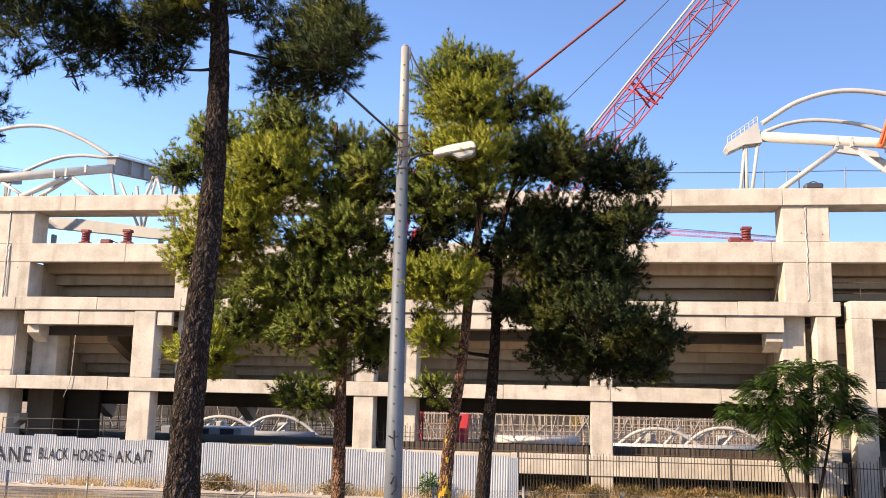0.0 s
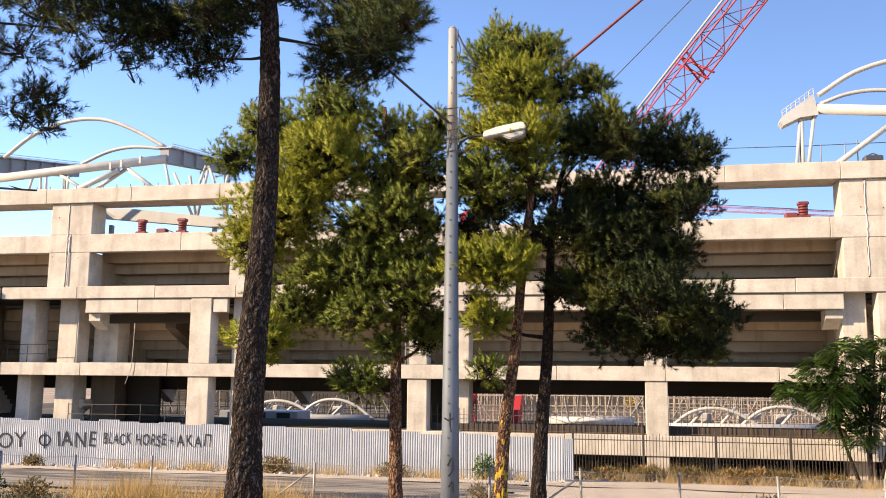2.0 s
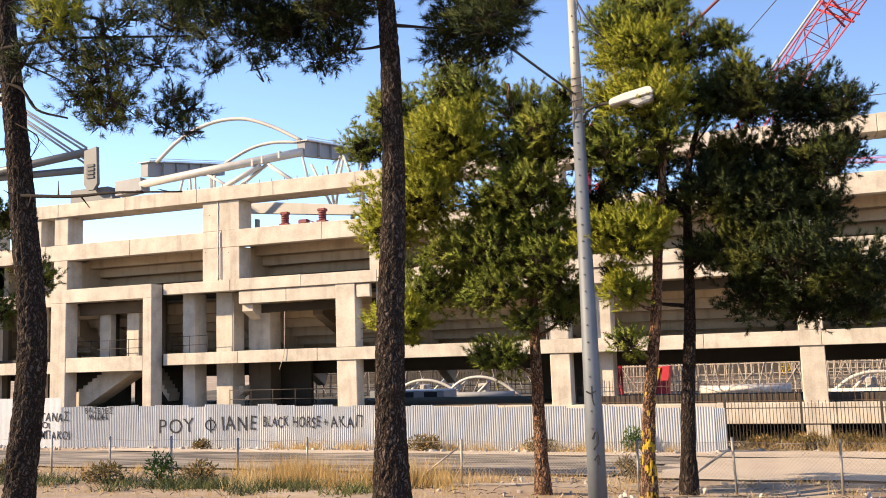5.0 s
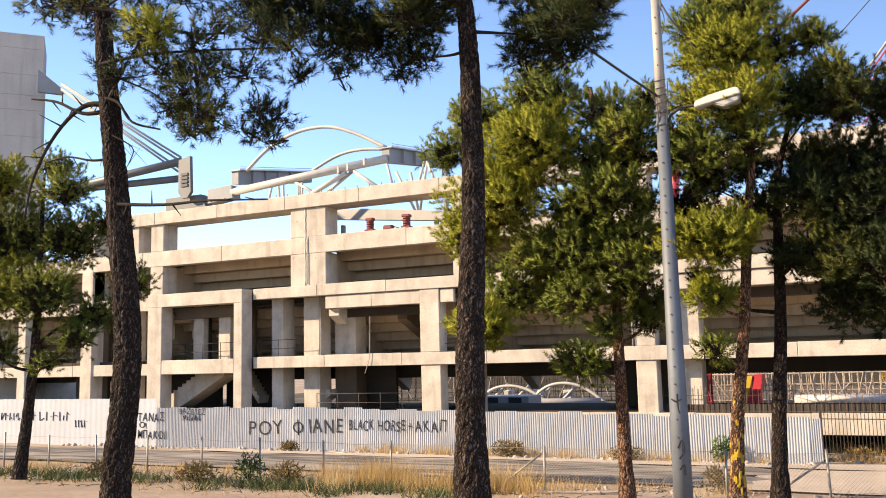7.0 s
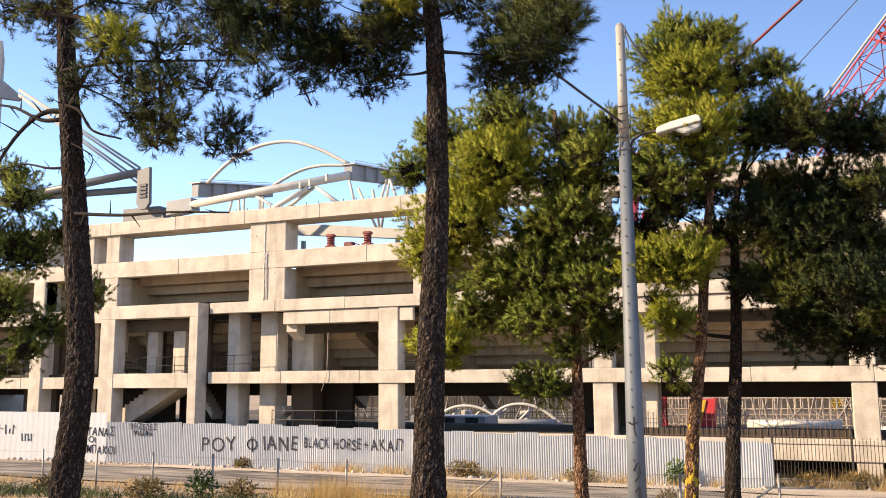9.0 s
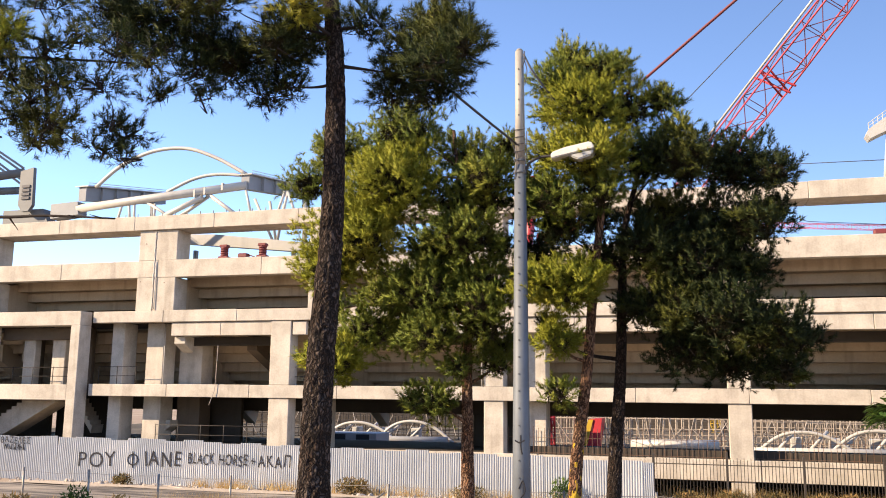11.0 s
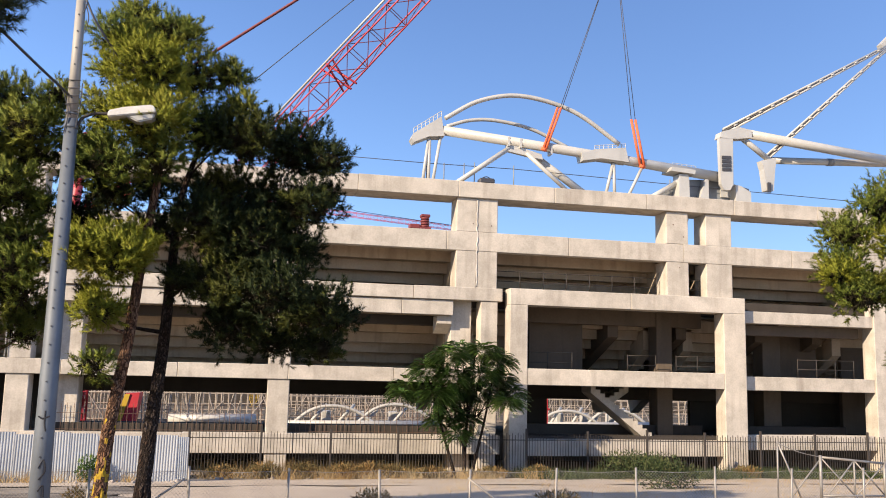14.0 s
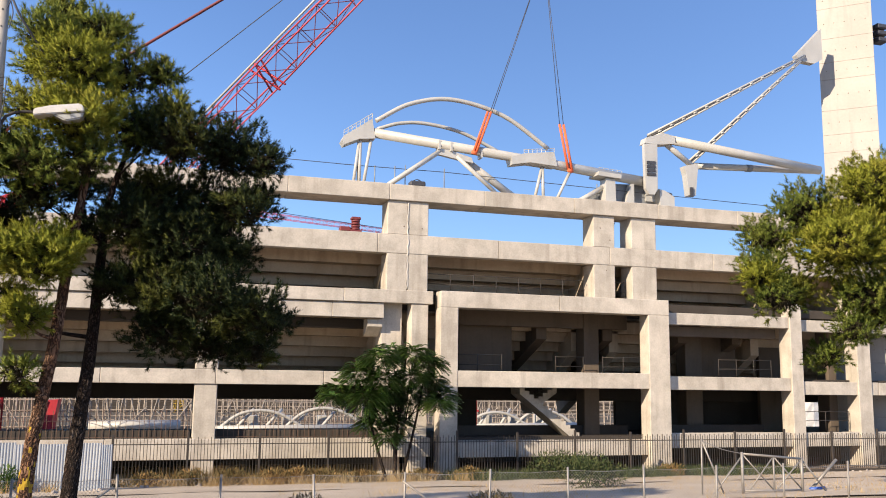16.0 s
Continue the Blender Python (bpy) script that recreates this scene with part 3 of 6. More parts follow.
part("arch_tube", tube(curve_at_roof([(10.3, 15.85), (11.6, 16.3), (13.1, 16.42), (15.2, 16.1), (17.4, 15.2)], 1.2), 0.10, 10), STEEL, truss)
part("end_girder", roof_prism([(8.35, 15.05), (8.45, 15.3), (10.0, 16.4), (10.2, 15.3), (9.3, 15.2), (8.5, 14.82)], -0.2, 0.6), STEEL, truss)
guard(truss, (8.45, 15.3), (10.0, 16.4), 7, 0.2)
part("middle_girder", roof_prism([(18.2, 14.95), (19.0, 15.25), (20.9, 15.5), (21.1, 14.65), (19.4, 14.75), (18.3, 14.55)], -0.3, 0.5), STEEL, truss)
guard(truss, (19.0, 15.25), (20.9, 15.5), 7, 0.1, 0.2)
# the plate's grey puts the shade under the tube into its colour
part("bearing_plate", roof_prism([(22.5, 12.35), (23.1, 13.1), (24.2, 13.85), (26.9, 14.0), (28.7, 13.6), (28.8, 12.4)], 0.34, 0.7), STEEL_GREY, truss, "bearing plate coloured grey for the tube's shade")
part("pedestal", roof_prism([(24.2, 12.4), (24.25, 14.2), (24.85, 14.2), (24.9, 12.4)], -0.42, 0.3), STEEL, truss)
part("cap_plate", roof_prism([(23.7, 14.35), (23.8, 14.6), (25.3, 14.5), (25.25, 14.25)], -0.6, 0.5), STEEL, truss)
part("stiffener", roof_prism([(25.4, 12.4), (25.9, 14.0), (26.1, 14.0), (26.1, 12.4)], -0.1, 0.34), STEEL, truss)
part("end_block", roof_prism([(27.85, 12.4), (27.85, 13.8), (28.2, 13.75), (28.85, 13.4), (28.85, 12.4)], -0.3, 0.34), STEEL, truss)
guard(truss, (23.8, 14.6), (25.3, 14.5), 5, -0.1, 0.2)
for a, b in (((9.0, FOOT), (9.3, 15.05)), ((9.35, FOOT), (9.36, 15.05)), ((9.55, FOOT), (9.96, 15.2)), ((19.6, FOOT), (20.1, 14.5)), ((20.2, FOOT), (20.15, 14.5)), ((20.9, FOOT), (21.9, 14.4))):
    strut("leg", a, b, 0.085, truss)
strut("brace", (10.5, FOOT), (13.9, 14.9), 0.13, truss)
strut("brace", (18.5, FOOT + 0.1), (15.2, 14.65), 0.2, truss, dy=0.4)
strut("brace", (17.7, FOOT), (14.9, 14.7), 0.11, truss, dy=-0.3)
strut("brace", (22.0, FOOT), (24.0, 13.6), 0.14, truss)
part("gusset", roof_prism([(13.7, 14.75), (13.8, 15.2), (14.6, 15.0), (15.8, 14.7), (15.9, 14.4), (15.2, 14.5)], -0.1, 0.15), STEEL, truss)
for u, z in ((13.9, 15.05), (14.6, 15.0), (16.4, 14.75)):
    part("lifting_lug", roof_prism([(u - 0.06, z), (u - 0.06, z + 0.5), (u + 0.06, z + 0.5), (u + 0.06, z)], -0.25, 0.25), STEEL, truss)

# orange slings and their ropes, up to the hook
sling = thing("lifting_sling", 18.5, ROOF_Y, 14.0, "orange webbing slings on steel ropes lifting the truss", "sling")
for a, b in (((16.95, 17.5), (16.05, 15.0)), ((16.75, 17.5), (15.9, 15.0)), ((21.25, 17.2), (21.8, 14.45)), ((21.5, 17.2), (22.05, 14.4))):
    strut("webbing", a, b, 0.07, sling, ORANGE, -0.32)
for u0, z0, u1, z1 in ((16.1, 14.95, 15.8, 15.05), (22.05, 14.4, 21.75, 14.5)):
    strut("webbing", (u0, z0), (u1, z1), 0.09, sling, ORANGE, -0.35)
HOOK = (20.3, 27.3)
for a in ((16.9, 17.5), (17.02, 17.5), (21.25, 17.2), (21.5, 17.2)):
    strut("rope", a, (HOOK[0] + (a[0] - 19) * 0.02, HOOK[1]), 0.018, sling, ROPE, -0.32)
part("hook_block", roof_prism([(20.0, 27.2), (19.9, 28.2), (20.1, 28.8), (20.5, 28.8), (20.7, 28.2), (20.6, 27.2)], -0.6, -0.1), YELLOW, sling)

# hinge of the corner tower's arms
hinge = thing("arm_assembly", 26.0, ROOF_Y, 11.8, "white steel hinge plates and tubular arms to the tower", "steel hinge", "tower hinges")
part("plate", roof_prism([(26.85, 16.55), (27.75, 16.6), (27.7, 13.8), (27.5, 13.45), (27.1, 13.45), (26.9, 13.8)], -0.55, -0.3), STEEL, hinge)
part("plate", roof_prism([(26.85, 16.55), (27.75, 16.6), (27.7, 13.0), (26.9, 13.0)], 0.2, 0.4), STEEL, hinge)
for k in range(4):
    part("bolt_group", roof_prism([(27.02, 14.6 + 0.24 * k), (27.02, 14.78 + 0.24 * k), (27.6, 14.8 + 0.24 * k), (27.6, 14.62 + 0.24 * k)], -0.6, -0.55), ROPE, hinge)
strut("arm_tube", (28.2, 17.0), (39.6, 15.95), 0.26, hinge)
strut("arm_tube", (30.2, 15.45), (39.4, 15.9), 0.2, hinge, dy=0.8)
strut("arm_collar", (34.0, 15.63), (34.4, 15.65), 0.225, hinge, STEEL_GREY, dy=0.8)
strut("arm_tube", (28.0, 16.9), (30.2, 15.4), 0.16, hinge)
part("arm_head", roof_prism([(26.9, 16.6), (27.0, 16.95), (28.2, 17.35), (29.0, 17.2), (29.0, 16.75), (28.0, 16.6)], -0.3, 0.3), STEEL, hinge)
for n, (a, b) in enumerate((((27.1, 16.9), (38.9, 23.55)), ((29.9, 15.5), (38.6, 23.2)))):
    for dz in (0.0, 0.32):
        strut("tie_rod", (a[0], a[1] + dz - 0.1), (b[0], b[1] + dz * 0.4), 0.06, hinge, STEEL, 0.0, 0.5)
    strut("tie_web", (a[0], a[1] + 0.06), (b[0], b[1] + 0.06), 0.095, hinge, ROPE, 0.06, 0.56)
    for k in range(1, 14):
        t = k / 14
        u, z = a[0] + (b[0] - a[0]) * t, a[1] + (b[1] - a[1]) * t
        strut("spacer", (u - 0.1, z + 0.02), (u + 0.1, z + 0.12), 0.045, hinge, STEEL, 0.5 * t - 0.06)
part("clevis", roof_prism([(29.6, 15.4), (30.6, 15.65), (30.5, 14.9), (30.35, 13.6), (29.9, 13.6), (29.75, 14.9)], -0.2, 0.3), STEEL, hinge)
part("pin", roof_prism([(30.0, 13.5), (30.0, 14.1), (30.2, 14.1), (30.2, 13.5)], -0.3, -0.2), ROPE, hinge)
part("seat_block", roof_prism([(26.3, 12.5), (26.3, 13.5), (28.7, 13.5), (28.7, 12.5)], 0.8, 1.5), STEEL_GREY, hinge)

# the second truss, further along the ring
truss = thing("roof_truss", -30.0, ROOF_Y, 11.8, "white steel roof truss with arched tubes and grey girders", "roof truss", "roof trusses")
part("main_tube", tube([at_roof(-37.5, 13.55), at_roof(-32.7, 13.92), at_roof(-25.6, 14.4)], 0.24, 16), STEEL, truss)
part("arch_tube", tube(curve_at_roof([(-36.3, 14.9), (-34.54, 16.16), (-32.3, 16.95), (-29.92, 16.98), (-27.8, 16.25), (-25.7, 15.1)]), 0.11, 10), STEEL, truss)
part("arch_tube", tube(curve_at_roof([(-31.1, 14.3), (-29.3, 15.0), (-27.65, 15.2), (-25.65, 15.0)], 1.0), 0.10, 10), STEEL, truss)
def radial_girder(parent, u, y0, y1, za, zb, depth):
    """A box girder running in over the stands, with stiffeners and a rail; its near end stands over the ring beam."""
    part("girder", prism([(y0, za - depth), (y0, za), (y1, zb), (y1, zb - depth * 0.85)], "x", u - 0.25, u + 0.25), STEEL_GREY, parent, "grey box girder")
    for k in range(1, 6):
        t = k / 6
        y, z = y0 + (y1 - y0) * t, za + (zb - za) * t
        part("web_stiffener", prism([(y - 0.06, z - depth * 0.95), (y - 0.06, z - 0.03), (y + 0.06, z - 0.03), (y + 0.06, z - depth * 0.95)], "x", u + 0.25, u + 0.42), STEEL_GREY, parent)
    part("top_flange", prism([(y0 - 0.1, za), (y0 - 0.1, za + 0.06), (y1, zb + 0.06), (y1, zb)], "x", u - 0.45, u + 0.45), STEEL, parent)
    for dz in (0.12, 0.24):
        part("rail", tube([(u + 0.4, y0, za + dz), (u + 0.4, y1, zb + dz)], 0.02, 6), STEEL, parent)
    part("rear_leg", box(u - 0.12, u + 0.12, y1 - 1.2, y1 - 0.9, 5.5, zb - depth, 0.02), STEEL_GREY, parent)


radial_girder(truss, -23.9, 42.7, 51.6, 14.12, 15.3, 0.82)
radial_girder(truss, -34.6, 42.7, 50.7, 14.04, 15.4, 0.85)
for a, b in (((-25.2, FOOT), (-25.7, 14.2)), ((-23.6, FOOT), (-23.1, 13.9)), ((-23.2, FOOT), (-22.9, 13.9)), ((-22.3, FOOT), (-22.9, 13.8)), ((-21.9, FOOT), (-21.7, 13.4)), ((-34.6, FOOT), (-34.2, 13.9)), ((-33.6, FOOT), (-33.8, 13.9)), ((-33.3, FOOT), (-33.4, 13.9)), ((-31.9, FOOT), (-31.9, 13.6))):
    strut("leg", a, b, 0.075, truss)
strut("brace", (-31.9, FOOT + 0.1), (-28.6, 13.85), 0.15, truss)
strut("brace", (-30.6, FOOT), (-28.2, 13.85), 0.1, truss, dy=0.4)
strut("brace", (-25.9, FOOT), (-28.2, 14.0), 0.11, truss)
strut("brace", (-30.4, FOOT + 0.1), (-32.6, 13.8), 0.09, truss)
for u, z in ((-29.2, 13.9), (-28.5, 14.0), (-27.3, 14.2)):
    part("lifting_lug", roof_prism([(u - 0.06, z), (u - 0.06, z + 0.45), (u + 0.06, z + 0.45), (u + 0.06, z)], -0.25, 0.25), STEEL, truss)
hinge = thing("arm_assembly", -39.0, ROOF_Y, 11.8, "grey steel hinge plates and tubular arms to the tower", "steel hinge", "tower hinges")
part("plate", roof_prism([(-42.2, 16.3), (-41.2, 16.5), (-41.1, 14.0), (-41.4, 13.6), (-41.9, 13.6), (-42.2, 14.0)], -0.5, -0.25), DARKSTEEL, hinge)
for k in range(4):
    part("bolt_group", roof_prism([(-42.0, 14.4 + 0.26 * k), (-42.0, 14.58 + 0.26 * k), (-41.4, 14.58 + 0.26 * k), (-41.4, 14.4 + 0.26 * k)], -0.56, -0.5), ROPE, hinge)
strut("arm_tube", (-42.0, 16.2), (-56.0, 15.2), 0.26, hinge, DARKSTEEL, 0, 0.6)
strut("arm_tube", (-42.2, 15.0), (-56.0, 15.4), 0.24, hinge, DARKSTEEL, 0.8)
for n, (a, b) in enumerate((((-42.0, 16.3), (-53.9, 23.6)), ((-41.6, 15.2), (-53.9, 23.2)))):
    for dz in (0.0, 0.3):
        strut("tie_rod", (a[0], a[1] + dz - 0.1), (b[0], b[1] + dz * 0.4), 0.07, hinge, STEEL_GREY, 0.0, 0.5)
part("seat_block", roof_prism([(-43.3, 12.4), (-43.3, 13.7), (-40.2, 13.7), (-39.6, 12.4)], 0.0, 0.8), DARKSTEEL, hinge)
part("bearing_girder", roof_prism([(-39.6, 13.0), (-39.6, 13.95), (-37.6, 14.05), (-37.5, 13.2)], -0.2, 0.6), STEEL_GREY, hinge)

# steel lying behind the parapet, on red jacks
beam = thing("steel_girder", -25.0, 46.2, 7.0, "white tapered steel girder resting behind the parapet", "girder")
part("girder", prism([(-30.0, 11.05), (-30.0, 11.6), (-27.6, 11.5), (-21.4, 10.75), (-21.4, 10.2)], "y", 46.0, 46.5), STEEL, beam)
for a, b in (((-25.2, 13.6), (-23.9, 11.0)), ((-24.2, 13.4), (-23.7, 11.0)), ((-23.2, 13.4), (-23.6, 11.0)), ((-22.0, 13.4), (-21.8, 10.9))):
    part("strut", tube([(a[0], 46.25, a[1]), (b[0], 46.25, b[1])], 0.09, 8), STEEL, beam)
for u in (-29.0, -22.5):
    part("prop", box(u - 0.1, u + 0.1, 46.1, 46.4, 6.6, 10.6, 0.02), STEEL_GREY, beam)


def jack(u, y, z):
    ob = thing("hydraulic_jack", u, y, z, "red hydraulic jack on the parapet beam", "jack", "jacks")
    part("base", box(u - 0.28, u + 0.28, y - 0.2, y + 0.2, z, z + 0.12, 0.02), DARKRED, ob)
    bm = bmesh.new()
    for k in range(4):
        tube([(u, y, z + 0.12 + k * 0.13), (u, y, z + 0.21 + k * 0.13)], 0.22, 10, bm)
        tube([(u, y, z + 0.2 + k * 0.13), (u, y, z + 0.26 + k * 0.13)], 0.17, 10, bm)
    part("cylinder", bm, DARKRED, ob)
    part("head", box(u - 0.24, u + 0.24, y - 0.18, y + 0.18, z + 0.6, z + 0.76, 0.04), DARKRED, ob)


for u in (-24.5, -22.2, 8.4):
    jack(u, Y0 + 0.28, 9.3)
for u in (-23.3, 7.9):
    ob = thing("jack_pump", u, Y0 + 0.28, 9.3, "small red pump standing on the parapet", "pump", "pumps")
    part("body", box(u - 0.3, u + 0.25, Y0 + 0.08, Y0 + 0.48, 9.3, 9.55, 0.05), DARKRED, ob)
    part("lever", tube([(u + 0.2, Y0 + 0.28, 9.5), (u + 0.7, Y0 + 0.28, 9.32)], 0.03, 6), DARKRED, ob)
ob = thing("floodlight_case", 11.45, Y0 + 0.4, 11.8, "black flat case lying on the ring beam", "case")
part("body", box(11.1, 11.9, Y0 + 0.1, Y0 + 0.6, 11.82, 12.1, 0.06), ROPE, ob)
part("handle", tube(smooth_line([(11.25, Y0 + 0.3, 12.1), (11.5, Y0 + 0.3, 12.2), (11.75, Y0 + 0.3, 12.1)], 4), 0.025, 6), ROPE, ob)
# safety line and its stanchions on the ring beam
line = thing("safety_line", 12.0, Y0 + 1.0, 11.8, "thin wire safety line on steel stanchions", "safety line")
for u in (1.0, 8.6, 9.5, 10.55, 11.1, 13.2, 22.0):
    part("stanchion", tube([(u, Y0 + 1.2, 11.8), (u, Y0 + 1.2, 13.0 + 0.12 * math.sin(u * 3))], 0.028, 6), STEEL_GREY, line)
part("wire", tube([(1.0, Y0 + 1.2, 12.98), (8.6, Y0 + 1.2, 12.9), (13.2, Y0 + 1.2, 12.93), (22, Y0 + 1.2, 12.75), (36, Y0 + 1.2, 12.5)], 0.018, 6), ROPE, line)
line = thing("safety_line", -25.0, Y0 + 1.0, 11.8, "row of short steel stubs along the ring beam", "safety line")
for k in range(14):
    u = -31.0 + k * 0.8
    part("stub", tube([(u, Y0 + 0.4, 11.8), (u, Y0 + 0.4, 12.05)], 0.03, 6), STEEL_GREY, line)


def tower(name, x, y, width, depth, turn, top, label):
    """A corner pylon cast in lifts, a hair of joint between each."""
    ob = thing(name, x, y, -2.4, label, "tower", "corner towers")
    rot = Matrix.Translation((x, y, 0)) @ Matrix.Rotation(radians(turn), 4, "Z")
    z, k = -2.4, 0
    while z < top - 0.1:
        h = min(1.15 + 0.45 * (k % 3), top - z)
        s = 1.0 + 0.0035 * max(0.0, 16 - z)
        bm = box(-width / 2 * s, width / 2 * s, -depth / 2, depth / 2, z + 0.004, z + h - 0.004, 0.012)
        bmesh.ops.transform(bm, matrix=rot, verts=bm.verts)
        lift = part("lift", bm, TOWER_MAT, ob)
        # tie holes in two rows on the faces towards the road
        holes = bmesh.new()
        for q in range(5):
            for side in (0, 1):
                p = (q - 2) * (width if side == 0 else depth) * 0.19
                at = (p, -depth / 2) if side == 0 else (-width / 2 * s, p)
                box(at[0] - 0.022, at[0] + 0.022, at[1] - 0.006 if side == 0 else at[1] - 0.022, at[1] + 0.006 if side == 0 else at[1] + 0.022, z + h * 0.5 - 0.022, z + h * 0.5 + 0.022, 0, holes)
        bmesh.ops.transform(holes, matrix=rot, verts=holes.verts)
        tagged(part("tie_hole_row", holes, CONCRETE_HALF_SHADE, lift), kind="stuff")
        z, k = z + h, k + 1
    return ob


# positions of the towers follow the arms that are pinned to them
right = tower("concrete_tower", 41.35, 45.0, 2.95, 3.2, 47, 28.2, "tall pale concrete corner tower with formwork bands")
part("gusset", prism([(37.95, 24.3), (37.95, 22.3), (37.3, 21.95), (36.2, 22.0), (36.0, 22.35)], "y", 43.3, 43.7), STEEL, right, "white triangular steel gusset")
part("bracket_box", box(42.6, 43.4, 43.5, 44.2, 25.1, 25.45, 0.08), ROPE, right)
part("bracket_box", box(42.6, 43.4, 43.5, 44.2, 24.65, 25.0, 0.08), ROPE, right)
part("bracket_box", box(42.6, 43.4, 43.5, 44.2, 24.2, 24.55, 0.08), ROPE, right)
left = tower("concrete_tower", -58.55, 45.3, 4.6, 4.6, -42, 27.6, "tall pale concrete corner tower in shade")
bm = prism([(-0.3, 24.2), (-0.3, 22.5), (1.3, 22.35), (1.6, 22.6)], "y", -0.2, 0.2)
bmesh.ops.transform(bm, matrix=Matrix.Translation((-53.75, 44.2, 0)) @ Matrix.Rotation(radians(36), 4, "Z"), verts=bm.verts)
part("gusset", bm, STEEL_GREY, left, "grey triangular steel gusset")


# ---- cranes ----
def lattice(ob, p0, p1, side, chord_r, brace_r, bays, chord_mat, brace_mat, taper0=1.0, taper1=1.0, single=False):
    """A square lattice boom between two points."""
    p0, p1 = Vector(p0), Vector(p1)
    d = (p1 - p0).normalized()
    a = d.cross(Vector((0, 1, 0))).normalized()
    b = d.cross(a).normalized()
    turn = Matrix.Rotation(radians(24), 3, d)
    a, b = turn @ a, turn @ b
    offs = [(-1, -1), (1, -1), (1, 1), (-1, 1)]

    def node(k, j):
        t = k / bays
        s = side / 2 * (taper0 + (taper1 - taper0) * t)
        return p0.lerp(p1, t) + a * (offs[j][0] * s) + b * (offs[j][1] * s)

    for j in range(4):
        part("chord", tube([node(0, j), node(bays, j)], chord_r, 8), chord_mat, ob)
    rest = bmesh.new()
    for j in range(4):
        for k in range(bays):
            c = (j + 1) % 4
            bm = bmesh.new() if single else rest
            tube([node(k, j), node(k + 1, c)] if k % 2 == j % 2 else [node(k, c), node(k + 1, j)], brace_r, 5, bm)
            if single:
                part("brace", bm, brace_mat, ob)
                bm = bmesh.new()
            tube([node(k, j), node(k, c)], brace_r, 5, bm)
            if single:
                part("brace", bm, brace_mat, ob)
    if single:
        rest.free()
    else:
        tagged(part("lattice_bracing", rest, brace_mat, ob), kind="stuff")


BOOM_FOOT, BOOM_TIP = Vector((-13.1, 70.0, 2.2)), Vector((19.3, 44.0, 36.5))
crane = thing("crawler_crane", -14.5, 71.0, -2.3, "red and white lattice boom crane standing inside the stadium", "crane")
joint = BOOM_FOOT.lerp(BOOM_TIP, 0.56)
lattice(crane, BOOM_FOOT, joint, 1.65, 0.055, 0.028, 16, PINK, DARKRED, 0.7, 1.0, True)
lattice(crane, joint, BOOM_TIP, 1.65, 0.055, 0.028, 13, PINK, DARKRED, 1.0, 0.6, True)
part("boom_head", tube([BOOM_TIP - Vector((0, 0.6, 0)), BOOM_TIP + Vector((0, 0.6, 0))], 0.7, 14), RED, crane)
d = (BOOM_TIP - BOOM_FOOT).normalized()
part("walkway_pipe", tube([joint - d * 9 + Vector((-0.6, -1.0, 0.9)), joint + d * 16 + Vector((-0.6, -1.0, 0.9))], 0.075, 8), STEEL, crane)
bm = bmesh.new()
side = d.cross(Vector((0, 1, 0))).normalized()
for s in (-0.25, 0.25):
    tube([joint + d * s + side * 0.85 + Vector((0, -0.7, 0)), joint + d * s - side * 0.85 + Vector((0, 0.7, 0))], 0.07, 6, bm)
    tube([joint + d * s + side * 1.3 + Vector((0, 0.9, 0)), joint + d * s - side * 1.3 + Vector((0, -0.9, 0))], 0.07, 6, bm)
part("section_joint", bm, RED, crane)
part("mast", tube([(-15.0, 72, 1.0), (-11.8, 66, 19.0)], 0.35, 8), RED, crane)
part("pendant_rope", tube([(-11.8, 66, 19.0), (-3.7, 65, 25.4), (4.4, 65, 32.0), (13.0, 60, 38.0)], 0.11, 8), DARKRED, crane)
part("hoist_rope", tube([(-12.5, 68, 12.0), (-0.57, 65, 23.55), (7.77, 65, 31.9), (14.0, 60, 38.0)], 0.035, 6), ROPE, crane)
part("hook_rope", tube([BOOM_TIP, at_roof(20.3, 28.7, -0.35)], 0.04, 6), ROPE, crane)
part("cab", box(-17.5, -12.5, 70, 74, -0.8, 2.2, 0.15), RED, crane)
for x in (-18.0, -13.0):
    part("crawler_track", box(x, x + 1.1, 68.5, 75.5, -2.3, -0.9, 0.3), IRON, crane)
# a far tower crane's jib
far = thing("tower_crane", 1.5, 120.0, -2.3, "distant yellow tower crane with a long red jib", "crane")
lattice(far, (1.5, 120, -2.3), (1.5, 120, 26.5), 1.0, 0.06, 0.03, 26, YELLOW, YELLOW)
lattice(far, (0.0, 120, 25.0), (30.0, 120, 22.9), 0.6, 0.035, 0.016, 30, PINK, PINK)
part("jib_rope", tube([(1.5, 120, 28.5), (14.0, 120, 24.6), (28.0, 120, 23.4)], 0.04, 6), ROPE, far)
part("apex", box(1.2, 1.8, 119.7, 120.3, 26.4, 28.6, 0.05), YELLOW, far)
red_jib = thing("tower_crane", -9.0, 62.0, -2.3, "red crane jib standing behind the trees", "crane")
lattice(red_jib, (-10.8, 62, 13.2), (-7.0, 62, 15.0), 0.7, 0.06, 0.04, 6, RED, RED)
lattice(red_jib, (-10.4, 62, -2.3), (-10.4, 62, 13.4), 0.9, 0.07, 0.05, 16, RED, RED)

# ---- trees ----
def unit(a):
    return a / np.linalg.norm(a, axis=1)[:, None]


